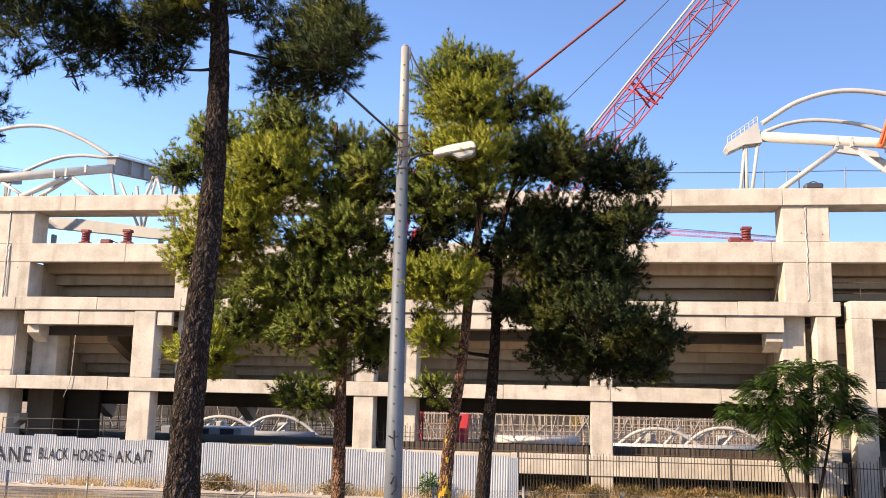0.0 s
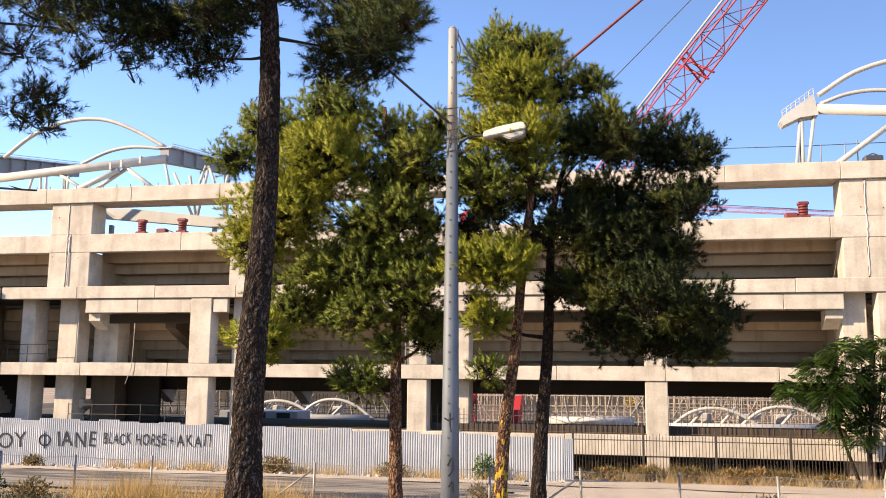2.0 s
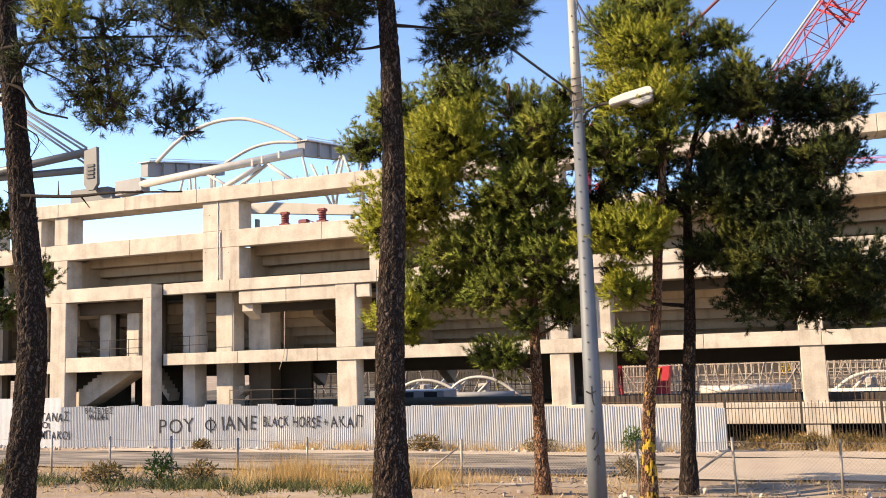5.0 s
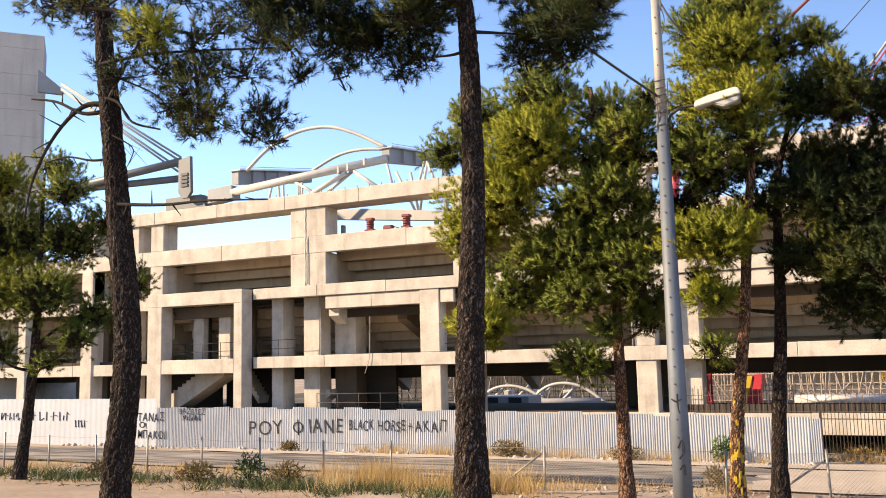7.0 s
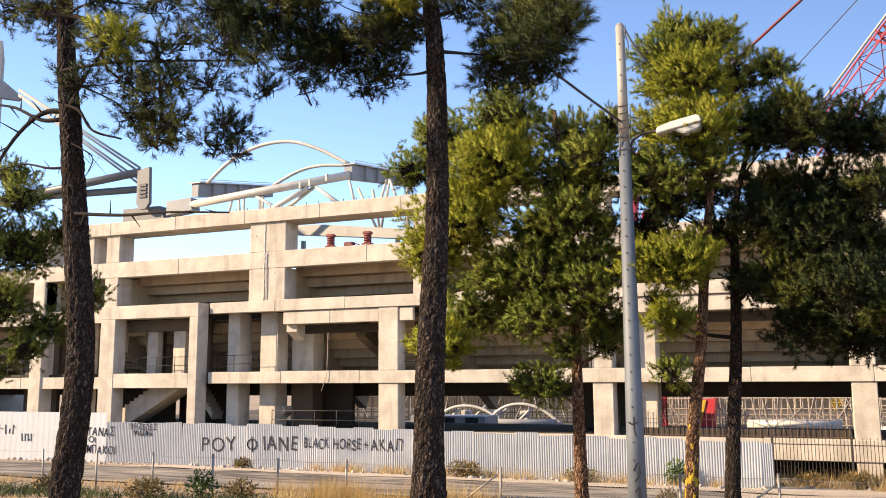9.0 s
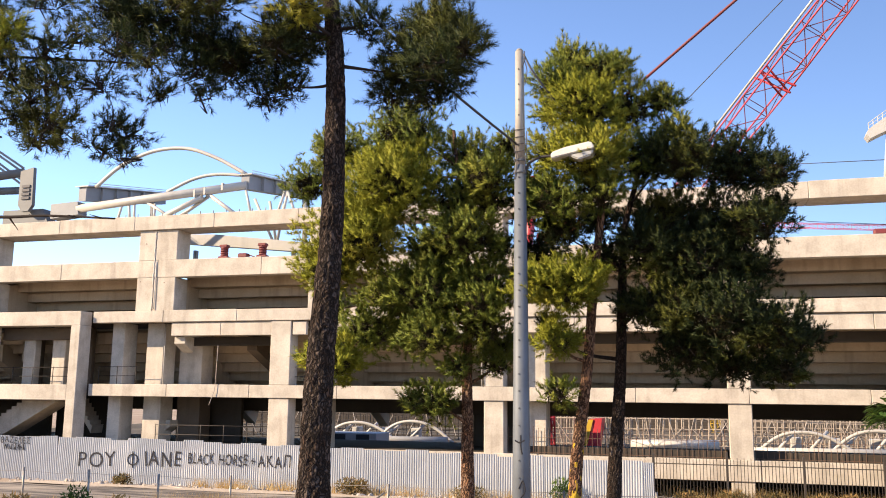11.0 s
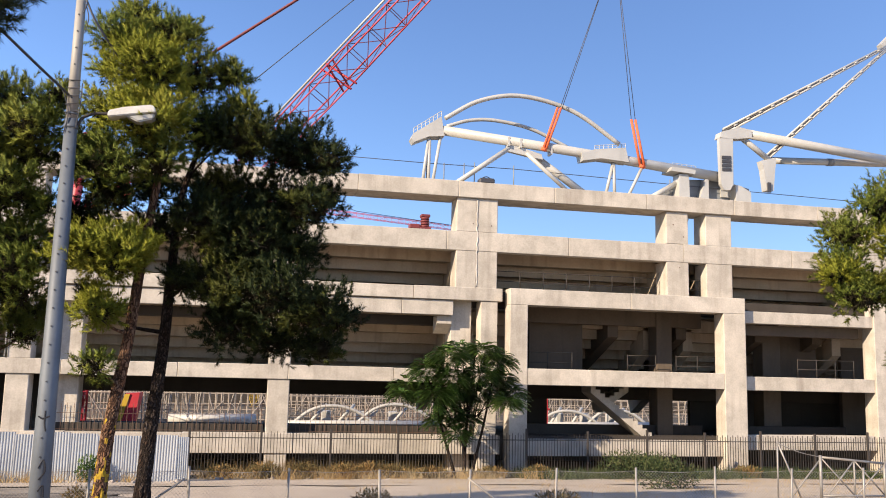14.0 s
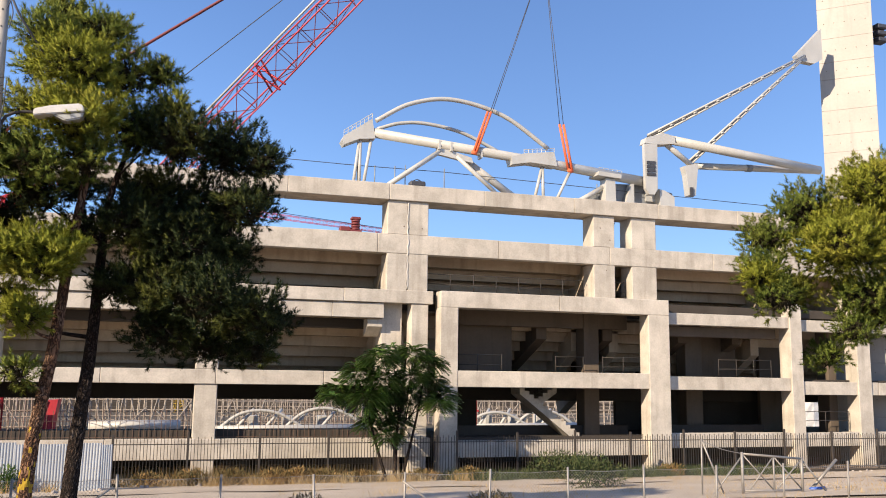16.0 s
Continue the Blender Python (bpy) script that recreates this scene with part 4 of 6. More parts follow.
def needles(rng, clumps, shoots, length, width, per_shoot, flat=0.75, reach=0.17):
    """Shoots set over each lumpy clump, each a short axis with a brush of needles; returns triangles and soft normals."""
    out, nor = [], []
    for cx, cy, cz, r in clumps:
        n = max(7, int(shoots * r * r))
        v = unit(rng.normal(size=(n, 3)) + np.array((0, 0, 0.25)))
        lump = 1.0 + 0.28 * np.sin(v[:, 0] * 5.1 + cx * 3) * np.sin(v[:, 2] * 4.7 + cz * 5) + 0.22 * np.sin(v[:, 1] * 6 + v[:, 0] * 7 + cy)
        rad = r * (0.32 + 0.66 * rng.random(n) ** 0.5) * lump
        root = np.array((cx, cy, cz)) + v * rad[:, None] * np.array((1, 1, flat))
        axis = unit(v * 0.9 + rng.normal(size=(n, 3)) * 0.5 + np.array((0, 0, 0.55)))
        long = reach * (0.6 + 0.8 * rng.random(n))
        k = n * per_shoot
        ax, side = np.repeat(axis, per_shoot, 0), np.repeat(v, per_shoot, 0)
        t = rng.random(k)[:, None]
        round_dir = unit(np.cross(ax, rng.normal(size=(k, 3))))
        p = np.repeat(root, per_shoot, 0) + ax * np.repeat(long, per_shoot)[:, None] * t
        e = unit(ax * (0.45 + 0.6 * t) + round_dir * (1.0 - 0.35 * t) + np.array((0, 0, 0.08)))
        ln = length * (0.65 + 0.45 * rng.random(k))[:, None]
        s = unit(np.cross(e, rng.normal(size=(k, 3))))
        soft = unit(round_dir * 0.75 + ax * 0.4 + side * 0.35 + rng.normal(size=(k, 3)) * 0.2)
        flip = np.sign(np.sum(np.cross(s, e) * soft, axis=1))[:, None]
        s = s * np.where(flip == 0, 1, flip)
        out.append(np.stack((p - s * width, p + s * width, p + e * ln), 1))
        nor.append(np.repeat(soft, 3, 0))
    return np.concatenate(out), np.concatenate(nor)


def inner_needles(rng, clumps, count, length, width, flat=0.75):
    """Needles and twiglets close about the limbs, inside each clump, as a dark core for shade."""
    out = []
    for cx, cy, cz, r in clumps:
        n = max(20, int(count * r * r))
        v = unit(rng.normal(size=(n, 3)))
        p = np.array((cx, cy, cz)) + v * (r * 0.62 * rng.random(n) ** 0.5)[:, None] * np.array((1, 1, flat))
        e = unit(rng.normal(size=(n, 3)))
        s = unit(np.cross(e, rng.normal(size=(n, 3))))
        ln = length * (0.6 + 0.7 * rng.random(n))[:, None]
        out.append(np.stack((p - s * width, p + s * width, p + e * ln), 1))
    return np.concatenate(out)


def bark_trunk(rng, pts, r0, r1, seg=30):
    """A tapered trunk whose bark is broken into upright plates with furrows between."""
    steps = max(16, int((Vector(pts[-1]) - Vector(pts[0])).length / 0.045 / (len(pts) - 1)))
    line = smooth_line(pts, steps)
    n = len(line)
    radii = [(r0 + (r1 - r0) * i / (n - 1)) * (1.0 + 0.3 * max(0.0, 1 - 0.06 * i)) for i in range(n)]
    bm = tube(line, radii, seg)
    bm.verts.ensure_lookup_table()
    for i, p in enumerate(line):
        for k in range(seg):
            v = bm.verts[i * seg + k]
            a = (v.co - p).normalized()
            ridge = abs(noise.noise(Vector((a.x * 5.5, a.y * 5.5, p.z * 3.4)))) + 0.7 * abs(noise.noise(Vector((a.x * 11, a.y * 11, p.z * 9.0 + 5))))
            v.co += a * radii[i] * (min(0.45, ridge) * 0.4 - 0.09 + rng.uniform(-0.02, 0.02))
    for f in bm.faces:
        f.smooth = False
    return bm, line, radii


def pine(name, pts, r0, r1, clumps, label, mat, bark=None, spread=1.0, shoots=300, length=0.105, width=0.006, per_shoot=46, seed=1, group="pines", pale=(), twigs=7, rise=0.35, limb=None, size=1.06, reach=0.17, inner=2800, lichen=None):
    """A pine: trunk along pts, a limb to each clump (x, z, radius), twigs and needle tufts."""
    nr, rng = np.random.default_rng(seed), random.Random(seed)
    base = Vector(pts[0])
    bark = bark or BARK
    ob = thing(name, base.x, base.y, ground_z(base.y), label, "tree", group)
    bm, line, radii = bark_trunk(rng, pts, r0, r1)
    if lichen:
        crust = bmesh.new()
        bm.normal_update()
        for f in bm.faces:
            c = f.calc_center_median()
            if lichen[0] < c.z < lichen[1] and c.y < base.y + 0.02 and len(f.verts) == 4 and noise.noise(Vector((c.x * 16, c.y * 16, c.z * 5))) > 0.22 + 0.1 * c.z:
                crust.faces.new([crust.verts.new(v.co + f.normal * 0.004) for v in f.verts])
    trunk = part("trunk", bm, bark, ob)
    if lichen:
        tagged(part("lichen", crust, LICHEN, trunk, "yellow crust on the lower bark"), kind="stuff")
    full = [(x, base.y + (-0.9 if i in pale else rng.uniform(-1, 1)) * spread, z, r * size) for i, (x, z, r) in enumerate(clumps)]
    twig = bmesh.new()
    joints = []
    far = lambda c: min((Vector((c[0], c[1], c[2])) - q).length for q in line)
    for i in sorted(range(len(full)), key=lambda q: far(full[q])):
        x, y, z, r = full[i]
        b = Vector((x, y, z))
        k = min(range(len(line)), key=lambda j: abs(line[j].z - (z - rise * abs(x - line[j].x) - 0.2)) + 0.2 * abs(x - line[j].x))
        a, start = line[k], radii[k] * 0.45
        for q, w in joints:
            if (q - b).length < (a - b).length * 0.75:
                a, start = q, w
        mid = a.lerp(b, 0.5) + Vector((rng.uniform(-0.1, 0.1), rng.uniform(-0.1, 0.1), 0.12 * (b - a).length * rng.uniform(-1, 0.6)))
        rr = max(0.016, min(start, 0.03 + 0.015 * r + 0.012 * (b - a).length))
        joints.append((b, rr * 0.5))
        rr *= 0.65 if limb else 1.0
        part("limb", tube(smooth_line([a, mid, b], 4), [rr * (1 - 0.75 * q / 8) for q in range(9)], 6), limb or bark, ob)
        for _ in range(int(twigs * r / 0.6)):
            d = Vector(nr.normal(size=3)).normalized()
            s = a.lerp(b, rng.uniform(0.72, 1.0))
            e = b + Vector((d.x, d.y, d.z * 0.75)) * r * rng.uniform(0.6, 1.05)
            m = s.lerp(e, 0.5) + Vector(nr.normal(size=3)) * 0.08
            tube([s, m, e], [0.016, 0.011, 0.005], 4, twig)
    tagged(part("twig_mass", twig, TWIG, ob), kind="stuff")
    light = [full[i] for i in pale]
    rest = [c for i, c in enumerate(full) if i not in pale]
    tri, soft = needles(nr, rest, shoots, length, width, per_shoot, reach=reach)
    part("crown", triangles("crown", tri, mat, soft), None, ob, "dense tufts of dark green needles")
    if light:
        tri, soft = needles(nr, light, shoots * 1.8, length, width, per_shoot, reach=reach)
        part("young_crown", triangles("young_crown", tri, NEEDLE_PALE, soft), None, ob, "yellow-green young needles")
    part("inner_crown", triangles("inner_crown", inner_needles(nr, full, inner, length * 1.3, width * 2.6), NEEDLE_CORE), None, ob, "dark inner needles and twigs that also stand for inner shade")
    return ob, line


pine("pine_tree", [(-4.43, 17.6, -0.8), (-4.45, 17.6, 0.91), (-4.47, 17.6, 2.7), (-4.46, 17.6, 4.3), (-4.62, 17.6, 6.1), (-4.8, 17.6, 7.8)], 0.14, 0.03,
     ((-7.6, 7.5, 0.68), (-6.6, 7.6, 0.75), (-5.6, 7.5, 0.8), (-4.7, 7.3, 0.66), (-4.0, 7.3, 0.4), (-3.6, 7.4, 0.3), (-7.8, 6.6, 0.5), (-6.8, 6.5, 0.85), (-5.7, 6.4, 0.9),
      (-4.6, 6.2, 0.78), (-3.8, 6.4, 0.5), (-6.5, 5.3, 0.9), (-5.4, 5.3, 0.88), (-4.3, 5.3, 0.78), (-7.1, 4.7, 0.58), (-6.2, 4.3, 0.9), (-5.1, 4.2, 0.78), (-4.1, 4.3, 0.72),
      (-6.7, 3.5, 0.64), (-6.9, 2.8, 0.58), (-4.0, 3.5, 0.52), (-3.9, 2.8, 0.36), (-8.0, 4.1, 0.32), (-5.0, 2.0, 0.46), (-5.7, 2.1, 0.3), (-7.3, 5.5, 0.5), (-5.0, 3.3, 0.55), (-4.1, 3.2, 0.46), (-6.0, 3.5, 0.68), (-5.4, 4.1, 0.66), (-3.9, 3.9, 0.46), (-4.5, 2.7, 0.32), (-3.8, 6.0, 0.38), (-3.8, 5.2, 0.38), (-4.0, 4.4, 0.44)),
     "bushy green pine with a slim bare lower trunk", NEEDLE, BARK_RED, 1.3, 620, seed=3, pale=(8, 11, 14, 19))
pine("pine_tree", [(-2.31, 17.3, -0.75), (-2.21, 17.3, 1.0), (-1.98, 17.3, 2.74), (-1.82, 17.3, 4.5), (-1.65, 17.3, 5.9), (-1.6, 17.3, 7.5), (-1.96, 17.3, 9.2)], 0.13, 0.03,
     ((-2.2, 9.0, 0.42), (-2.4, 8.3, 0.55), (-1.6, 8.6, 0.55), (-1.25, 8.9, 0.26), (-2.8, 8.1, 0.3), (-1.9, 7.7, 0.7), (-1.1, 7.9, 0.6), (-0.45, 8.0, 0.38), (-2.7, 7.1, 0.46), (-1.8, 6.7, 0.72),
      (-0.8, 6.9, 0.75), (-0.2, 7.3, 0.33), (-2.4, 5.9, 0.6), (-1.6, 6.0, 0.5), (-2.3, 4.2, 0.7), (-2.75, 4.3, 0.4), (-1.9, 4.3, 0.36), (-2.4, 3.2, 0.36), (-2.5, 2.2, 0.3), (-2.9, 6.4, 0.4)),
     "tall pine with an orange flaking trunk", NEEDLE, BARK_RED, 0.9, 620, seed=5, pale=(5, 9, 14, 15, 16, 17), lichen=(-0.8, 1.3))
# needle colour carries the shade thrown by the two pines beside it
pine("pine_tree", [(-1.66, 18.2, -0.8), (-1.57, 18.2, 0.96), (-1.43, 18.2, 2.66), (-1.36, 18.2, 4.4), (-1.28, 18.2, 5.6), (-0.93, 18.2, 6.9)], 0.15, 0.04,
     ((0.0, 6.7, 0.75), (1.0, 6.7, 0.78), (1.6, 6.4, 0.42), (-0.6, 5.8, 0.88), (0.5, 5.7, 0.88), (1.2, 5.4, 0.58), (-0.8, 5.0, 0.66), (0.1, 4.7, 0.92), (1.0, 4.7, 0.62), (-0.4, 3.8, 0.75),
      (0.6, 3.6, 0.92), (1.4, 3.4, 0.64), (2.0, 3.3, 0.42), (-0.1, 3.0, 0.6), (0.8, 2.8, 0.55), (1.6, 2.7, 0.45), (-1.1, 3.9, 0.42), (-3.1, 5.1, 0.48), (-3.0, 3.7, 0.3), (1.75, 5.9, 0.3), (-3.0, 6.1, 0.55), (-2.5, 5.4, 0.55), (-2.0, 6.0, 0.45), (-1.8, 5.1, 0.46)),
     "dense pine with shade-dark needles and a nearly black trunk", NEEDLE_SHADED, BARK, 1.2, 640, seed=8)
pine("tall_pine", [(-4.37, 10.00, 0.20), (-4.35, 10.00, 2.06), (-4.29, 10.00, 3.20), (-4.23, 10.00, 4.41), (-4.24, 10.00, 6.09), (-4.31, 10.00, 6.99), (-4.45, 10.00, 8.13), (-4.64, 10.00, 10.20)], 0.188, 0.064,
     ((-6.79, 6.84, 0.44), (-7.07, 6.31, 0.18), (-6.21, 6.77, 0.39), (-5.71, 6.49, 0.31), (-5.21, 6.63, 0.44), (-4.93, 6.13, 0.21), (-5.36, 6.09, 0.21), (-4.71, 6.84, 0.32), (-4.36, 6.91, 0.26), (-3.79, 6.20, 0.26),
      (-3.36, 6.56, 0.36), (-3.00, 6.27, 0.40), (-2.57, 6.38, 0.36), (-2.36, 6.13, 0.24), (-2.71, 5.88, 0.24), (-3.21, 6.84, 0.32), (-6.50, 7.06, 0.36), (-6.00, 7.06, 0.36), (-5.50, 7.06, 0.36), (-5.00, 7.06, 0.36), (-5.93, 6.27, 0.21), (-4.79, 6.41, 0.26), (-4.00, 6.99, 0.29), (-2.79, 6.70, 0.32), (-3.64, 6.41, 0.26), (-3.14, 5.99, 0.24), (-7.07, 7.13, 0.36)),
     "tall pine with a thick rough grey-brown trunk", NEEDLE_SHADED, BARK, 0.9, 900, 0.10, 0.0036, 44, reach=0.13, inner=1500, rise=-0.28, limb=TWIG, size=1.2, seed=12, group="tall pines", pale=(8,))
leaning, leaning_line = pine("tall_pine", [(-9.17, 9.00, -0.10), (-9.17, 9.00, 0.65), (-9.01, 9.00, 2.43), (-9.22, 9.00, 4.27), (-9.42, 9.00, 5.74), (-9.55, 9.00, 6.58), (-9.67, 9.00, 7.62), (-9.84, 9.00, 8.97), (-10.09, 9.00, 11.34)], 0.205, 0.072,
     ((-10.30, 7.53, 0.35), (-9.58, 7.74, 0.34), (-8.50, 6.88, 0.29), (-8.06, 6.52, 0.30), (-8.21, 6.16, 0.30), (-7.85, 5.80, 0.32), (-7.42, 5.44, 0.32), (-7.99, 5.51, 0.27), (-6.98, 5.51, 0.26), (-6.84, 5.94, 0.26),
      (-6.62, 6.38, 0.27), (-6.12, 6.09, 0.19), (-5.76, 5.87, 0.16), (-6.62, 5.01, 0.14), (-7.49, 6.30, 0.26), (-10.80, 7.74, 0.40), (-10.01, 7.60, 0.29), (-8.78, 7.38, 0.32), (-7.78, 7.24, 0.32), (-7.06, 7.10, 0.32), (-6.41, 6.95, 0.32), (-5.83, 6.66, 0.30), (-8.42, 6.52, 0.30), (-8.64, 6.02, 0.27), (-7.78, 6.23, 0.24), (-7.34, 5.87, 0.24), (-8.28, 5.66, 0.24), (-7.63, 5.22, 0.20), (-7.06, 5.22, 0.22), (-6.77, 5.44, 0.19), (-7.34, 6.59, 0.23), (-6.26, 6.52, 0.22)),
     "tall pine with dead snags on a dark leaning trunk", NEEDLE_SHADED, BARK, 0.7, 600, 0.10, 0.0036, 40, reach=0.13, inner=700, twigs=14, rise=-0.25, limb=TWIG, size=1.15, seed=17, group="tall pines", pale=(3,))
pine("pine_tree", [(-19.81, 16, -0.8), (-19.46, 16, 1.56), (-19.29, 16, 3.58), (-19.26, 16, 5.2), (-19.2, 16, 7.3)], 0.15, 0.03,
     ((-20.4, 5.7, 1.1), (-18.9, 5.5, 0.8), (-19.8, 7.0, 0.62), (-19.2, 7.5, 0.42), (-17.9, 6.6, 0.55), (-17.3, 5.8, 0.42), (-20.1, 4.2, 0.95), (-18.4, 4.0, 0.75), (-17.0, 4.3, 0.42), (-20.4, 2.7, 0.6), (-17.8, 3.5, 0.5), (-17.4, 2.9, 0.42), (-18.3, 2.3, 0.24)),
     "young pine with a thin leaning trunk beside the road", NEEDLE, BARK, 1.0, 460, size=1.3, seed=21, pale=(2, 6))
pine("pine_tree", [(24.6, 24, -1.3), (24.5, 24, 1.5), (24.2, 24, 4.0), (23.6, 24, 6.5), (23.2, 24, 9.0)], 0.22, 0.05,
     ((20.3, 8.0, 1.0), (21.7, 8.6, 1.05), (23.1, 9.0, 0.95), (18.9, 7.0, 0.8), (20.4, 6.7, 1.25), (22.3, 7.0, 1.3), (18.1, 5.8, 0.7), (17.8, 4.8, 0.62), (17.2, 5.5, 0.42), (19.7, 5.2, 0.75), (21.5, 5.0, 0.95), (20.7, 3.9, 0.6), (20.4, 3.1, 0.55), (22.6, 4.5, 0.7), (24.5, 8.1, 1.6), (24.4, 5.7, 1.5), (24.2, 10.0, 1.0)),
     "broad green pine overhanging the fence", NEEDLE, BARK, 1.3, 330, 0.14, 0.009, 44, reach=0.22, inner=1500, size=1.16, seed=25, pale=(1, 4, 8))


# dead snags on the leaning tall pine
def snag(parent, pts, r):
    rng = random.Random(int(r * 1e4))
    line = smooth_line(pts, 5)
    n = len(line)
    bm = tube(line, [r * (1 - 0.7 * i / n) for i in range(n)], 6)
    for i in range(3, n, 2):
        d = Vector((rng.uniform(-1, 1), rng.uniform(-1, 1), rng.uniform(-1, 0.7))).normalized()
        tube([line[i], line[i] + d * rng.uniform(0.12, 0.4)], [r * 0.35, r * 0.1], 4, bm)
    part("snag", bm, TWIG, parent)


SY = 8.9
for pts, r in ((((-9.29, 4.45), (-8.32, 4.35), (-7.55, 4.33), (-6.59, 4.25)), 0.036), (((-9.58, 6.52), (-8.67, 6.51), (-7.96, 6.43), (-6.47, 6.21)), 0.036),
               (((-9.86, 5.94), (-10.39, 5.62), (-10.83, 5.04), (-11.02, 4.39)), 0.043), (((-9.86, 5.84), (-10.40, 6.09), (-10.94, 6.22)), 0.036), (((-10.08, 7.46), (-9.29, 7.28), (-8.68, 6.97), (-7.86, 6.66), (-7.29, 6.56)), 0.043),
               (((-7.85, 6.64), (-7.78, 6.15), (-7.70, 5.60), (-7.61, 5.39)), 0.025), (((-9.50, 6.02), (-9.18, 5.90), (-8.91, 5.58), (-8.39, 5.40)), 0.036), (((-9.65, 5.12), (-10.14, 5.23), (-10.61, 5.20)), 0.022), (((-9.36, 5.48), (-8.90, 5.22), (-8.94, 5.02), (-9.06, 4.88)), 0.014)):
    pts = [(u, SY, z) for u, z in pts]
    root = min(leaning_line, key=lambda q: abs(q.z - pts[0][2]))
    if (root - Vector(pts[0])).length < 0.8:
        pts = [tuple(root)] + pts
    snag(leaning, pts, r)


def leafy_tree():
    """A small broad-leaved tree growing through the railings."""
    nr, rng = np.random.default_rng(31), random.Random(31)
    x, y = 9.8, 38.6
    ob = thing("leafy_tree", x, y, ground_z(y), "small leafy green tree growing by the railings", "tree")
    for dx, lean in ((0.0, 0.1), (-0.3, -1.3), (0.25, 1.0)):
        part("trunk", tube(smooth_line([(x + dx, y, -2.4), (x + dx + lean * 0.4, y, -0.8), (x + lean, y, 0.8), (x + lean * 1.3, y + 0.2, 2.2)], 5), [0.08 - 0.0035 * i for i in range(16)], 6), BARK, ob)
    clumps = ((8.8, 3.0, 0.7), (9.7, 3.4, 0.6), (10.6, 3.3, 0.65), (11.3, 2.9, 0.6), (8.0, 2.4, 0.7), (7.2, 1.7, 0.55), (6.8, 1.3, 0.35), (9.0, 2.1, 0.7), (10.3, 2.3, 0.6), (11.6, 2.0, 0.65), (12.2, 1.5, 0.45), (8.3, 1.3, 0.7),
              (9.4, 1.3, 0.75), (10.5, 1.3, 0.7), (11.5, 1.1, 0.5), (9.2, 0.5, 0.6), (10.0, 0.3, 0.5), (8.6, 0.2, 0.4), (9.4, -0.3, 0.4))
    tri, soft = [], []
    twig = bmesh.new()
    for cx, cz, r in clumps:
        cy = y + rng.uniform(-0.9, 0.9)
        tube(smooth_line([(x + (cx - x) * 0.25, y, min(cz - 0.5, 0.4)), ((x + cx) / 2, (y + cy) / 2, cz - 0.25), (cx, cy, cz)], 3), [0.03, 0.027, 0.024, 0.02, 0.016, 0.012, 0.008], 5, twig)
        for _ in range(int(420 * r * r) + 22):
            # a pinnate leaf: a drooping midrib with leaflets in pairs
            d = Vector((rng.gauss(0, 1), rng.gauss(0, 1), rng.gauss(0.35, 0.7))).normalized()
            p = Vector((cx, cy, cz)) + Vector((d.x, d.y, d.z * 0.7)) * r * rng.uniform(0.35, 1.1)
            out = Vector((d.x, d.y, d.z * 0.4 - 0.1)).normalized()
            side = out.cross(Vector((0, 0, 1))).normalized()
            long = rng.uniform(0.28, 0.5)
            up = (side.cross(out) + Vector((rng.uniform(-0.4, 0.4), rng.uniform(-0.4, 0.4), 0.3))).normalized()
            for k in range(7):
                t = (k + 0.7) / 7
                q = p + out * long * t - Vector((0, 0, 1)) * long * 0.5 * t * t
                for sgn in (-1, 1):
                    e = (side * sgn + out * 0.55 - Vector((0, 0, 0.35))).normalized() * rng.uniform(0.10, 0.16)
                    w = out * 0.042
                    m = q + e * 0.45
                    for tr in ((q, m + w, q + e), (q, q + e, m - w)):
                        face = (tr[1] - tr[0]).cross(tr[2] - tr[0])
                        tri.append(tr if face.dot(up) > 0 else (tr[0], tr[2], tr[1]))
                        soft += [up] * 3
    tagged(part("twig_mass", twig, TWIG, ob), kind="stuff")
    part("crown", triangles("crown", np.array(tri), LEAF, np.array(soft)), None, ob, "drooping pinnate green leaves")


leafy_tree()

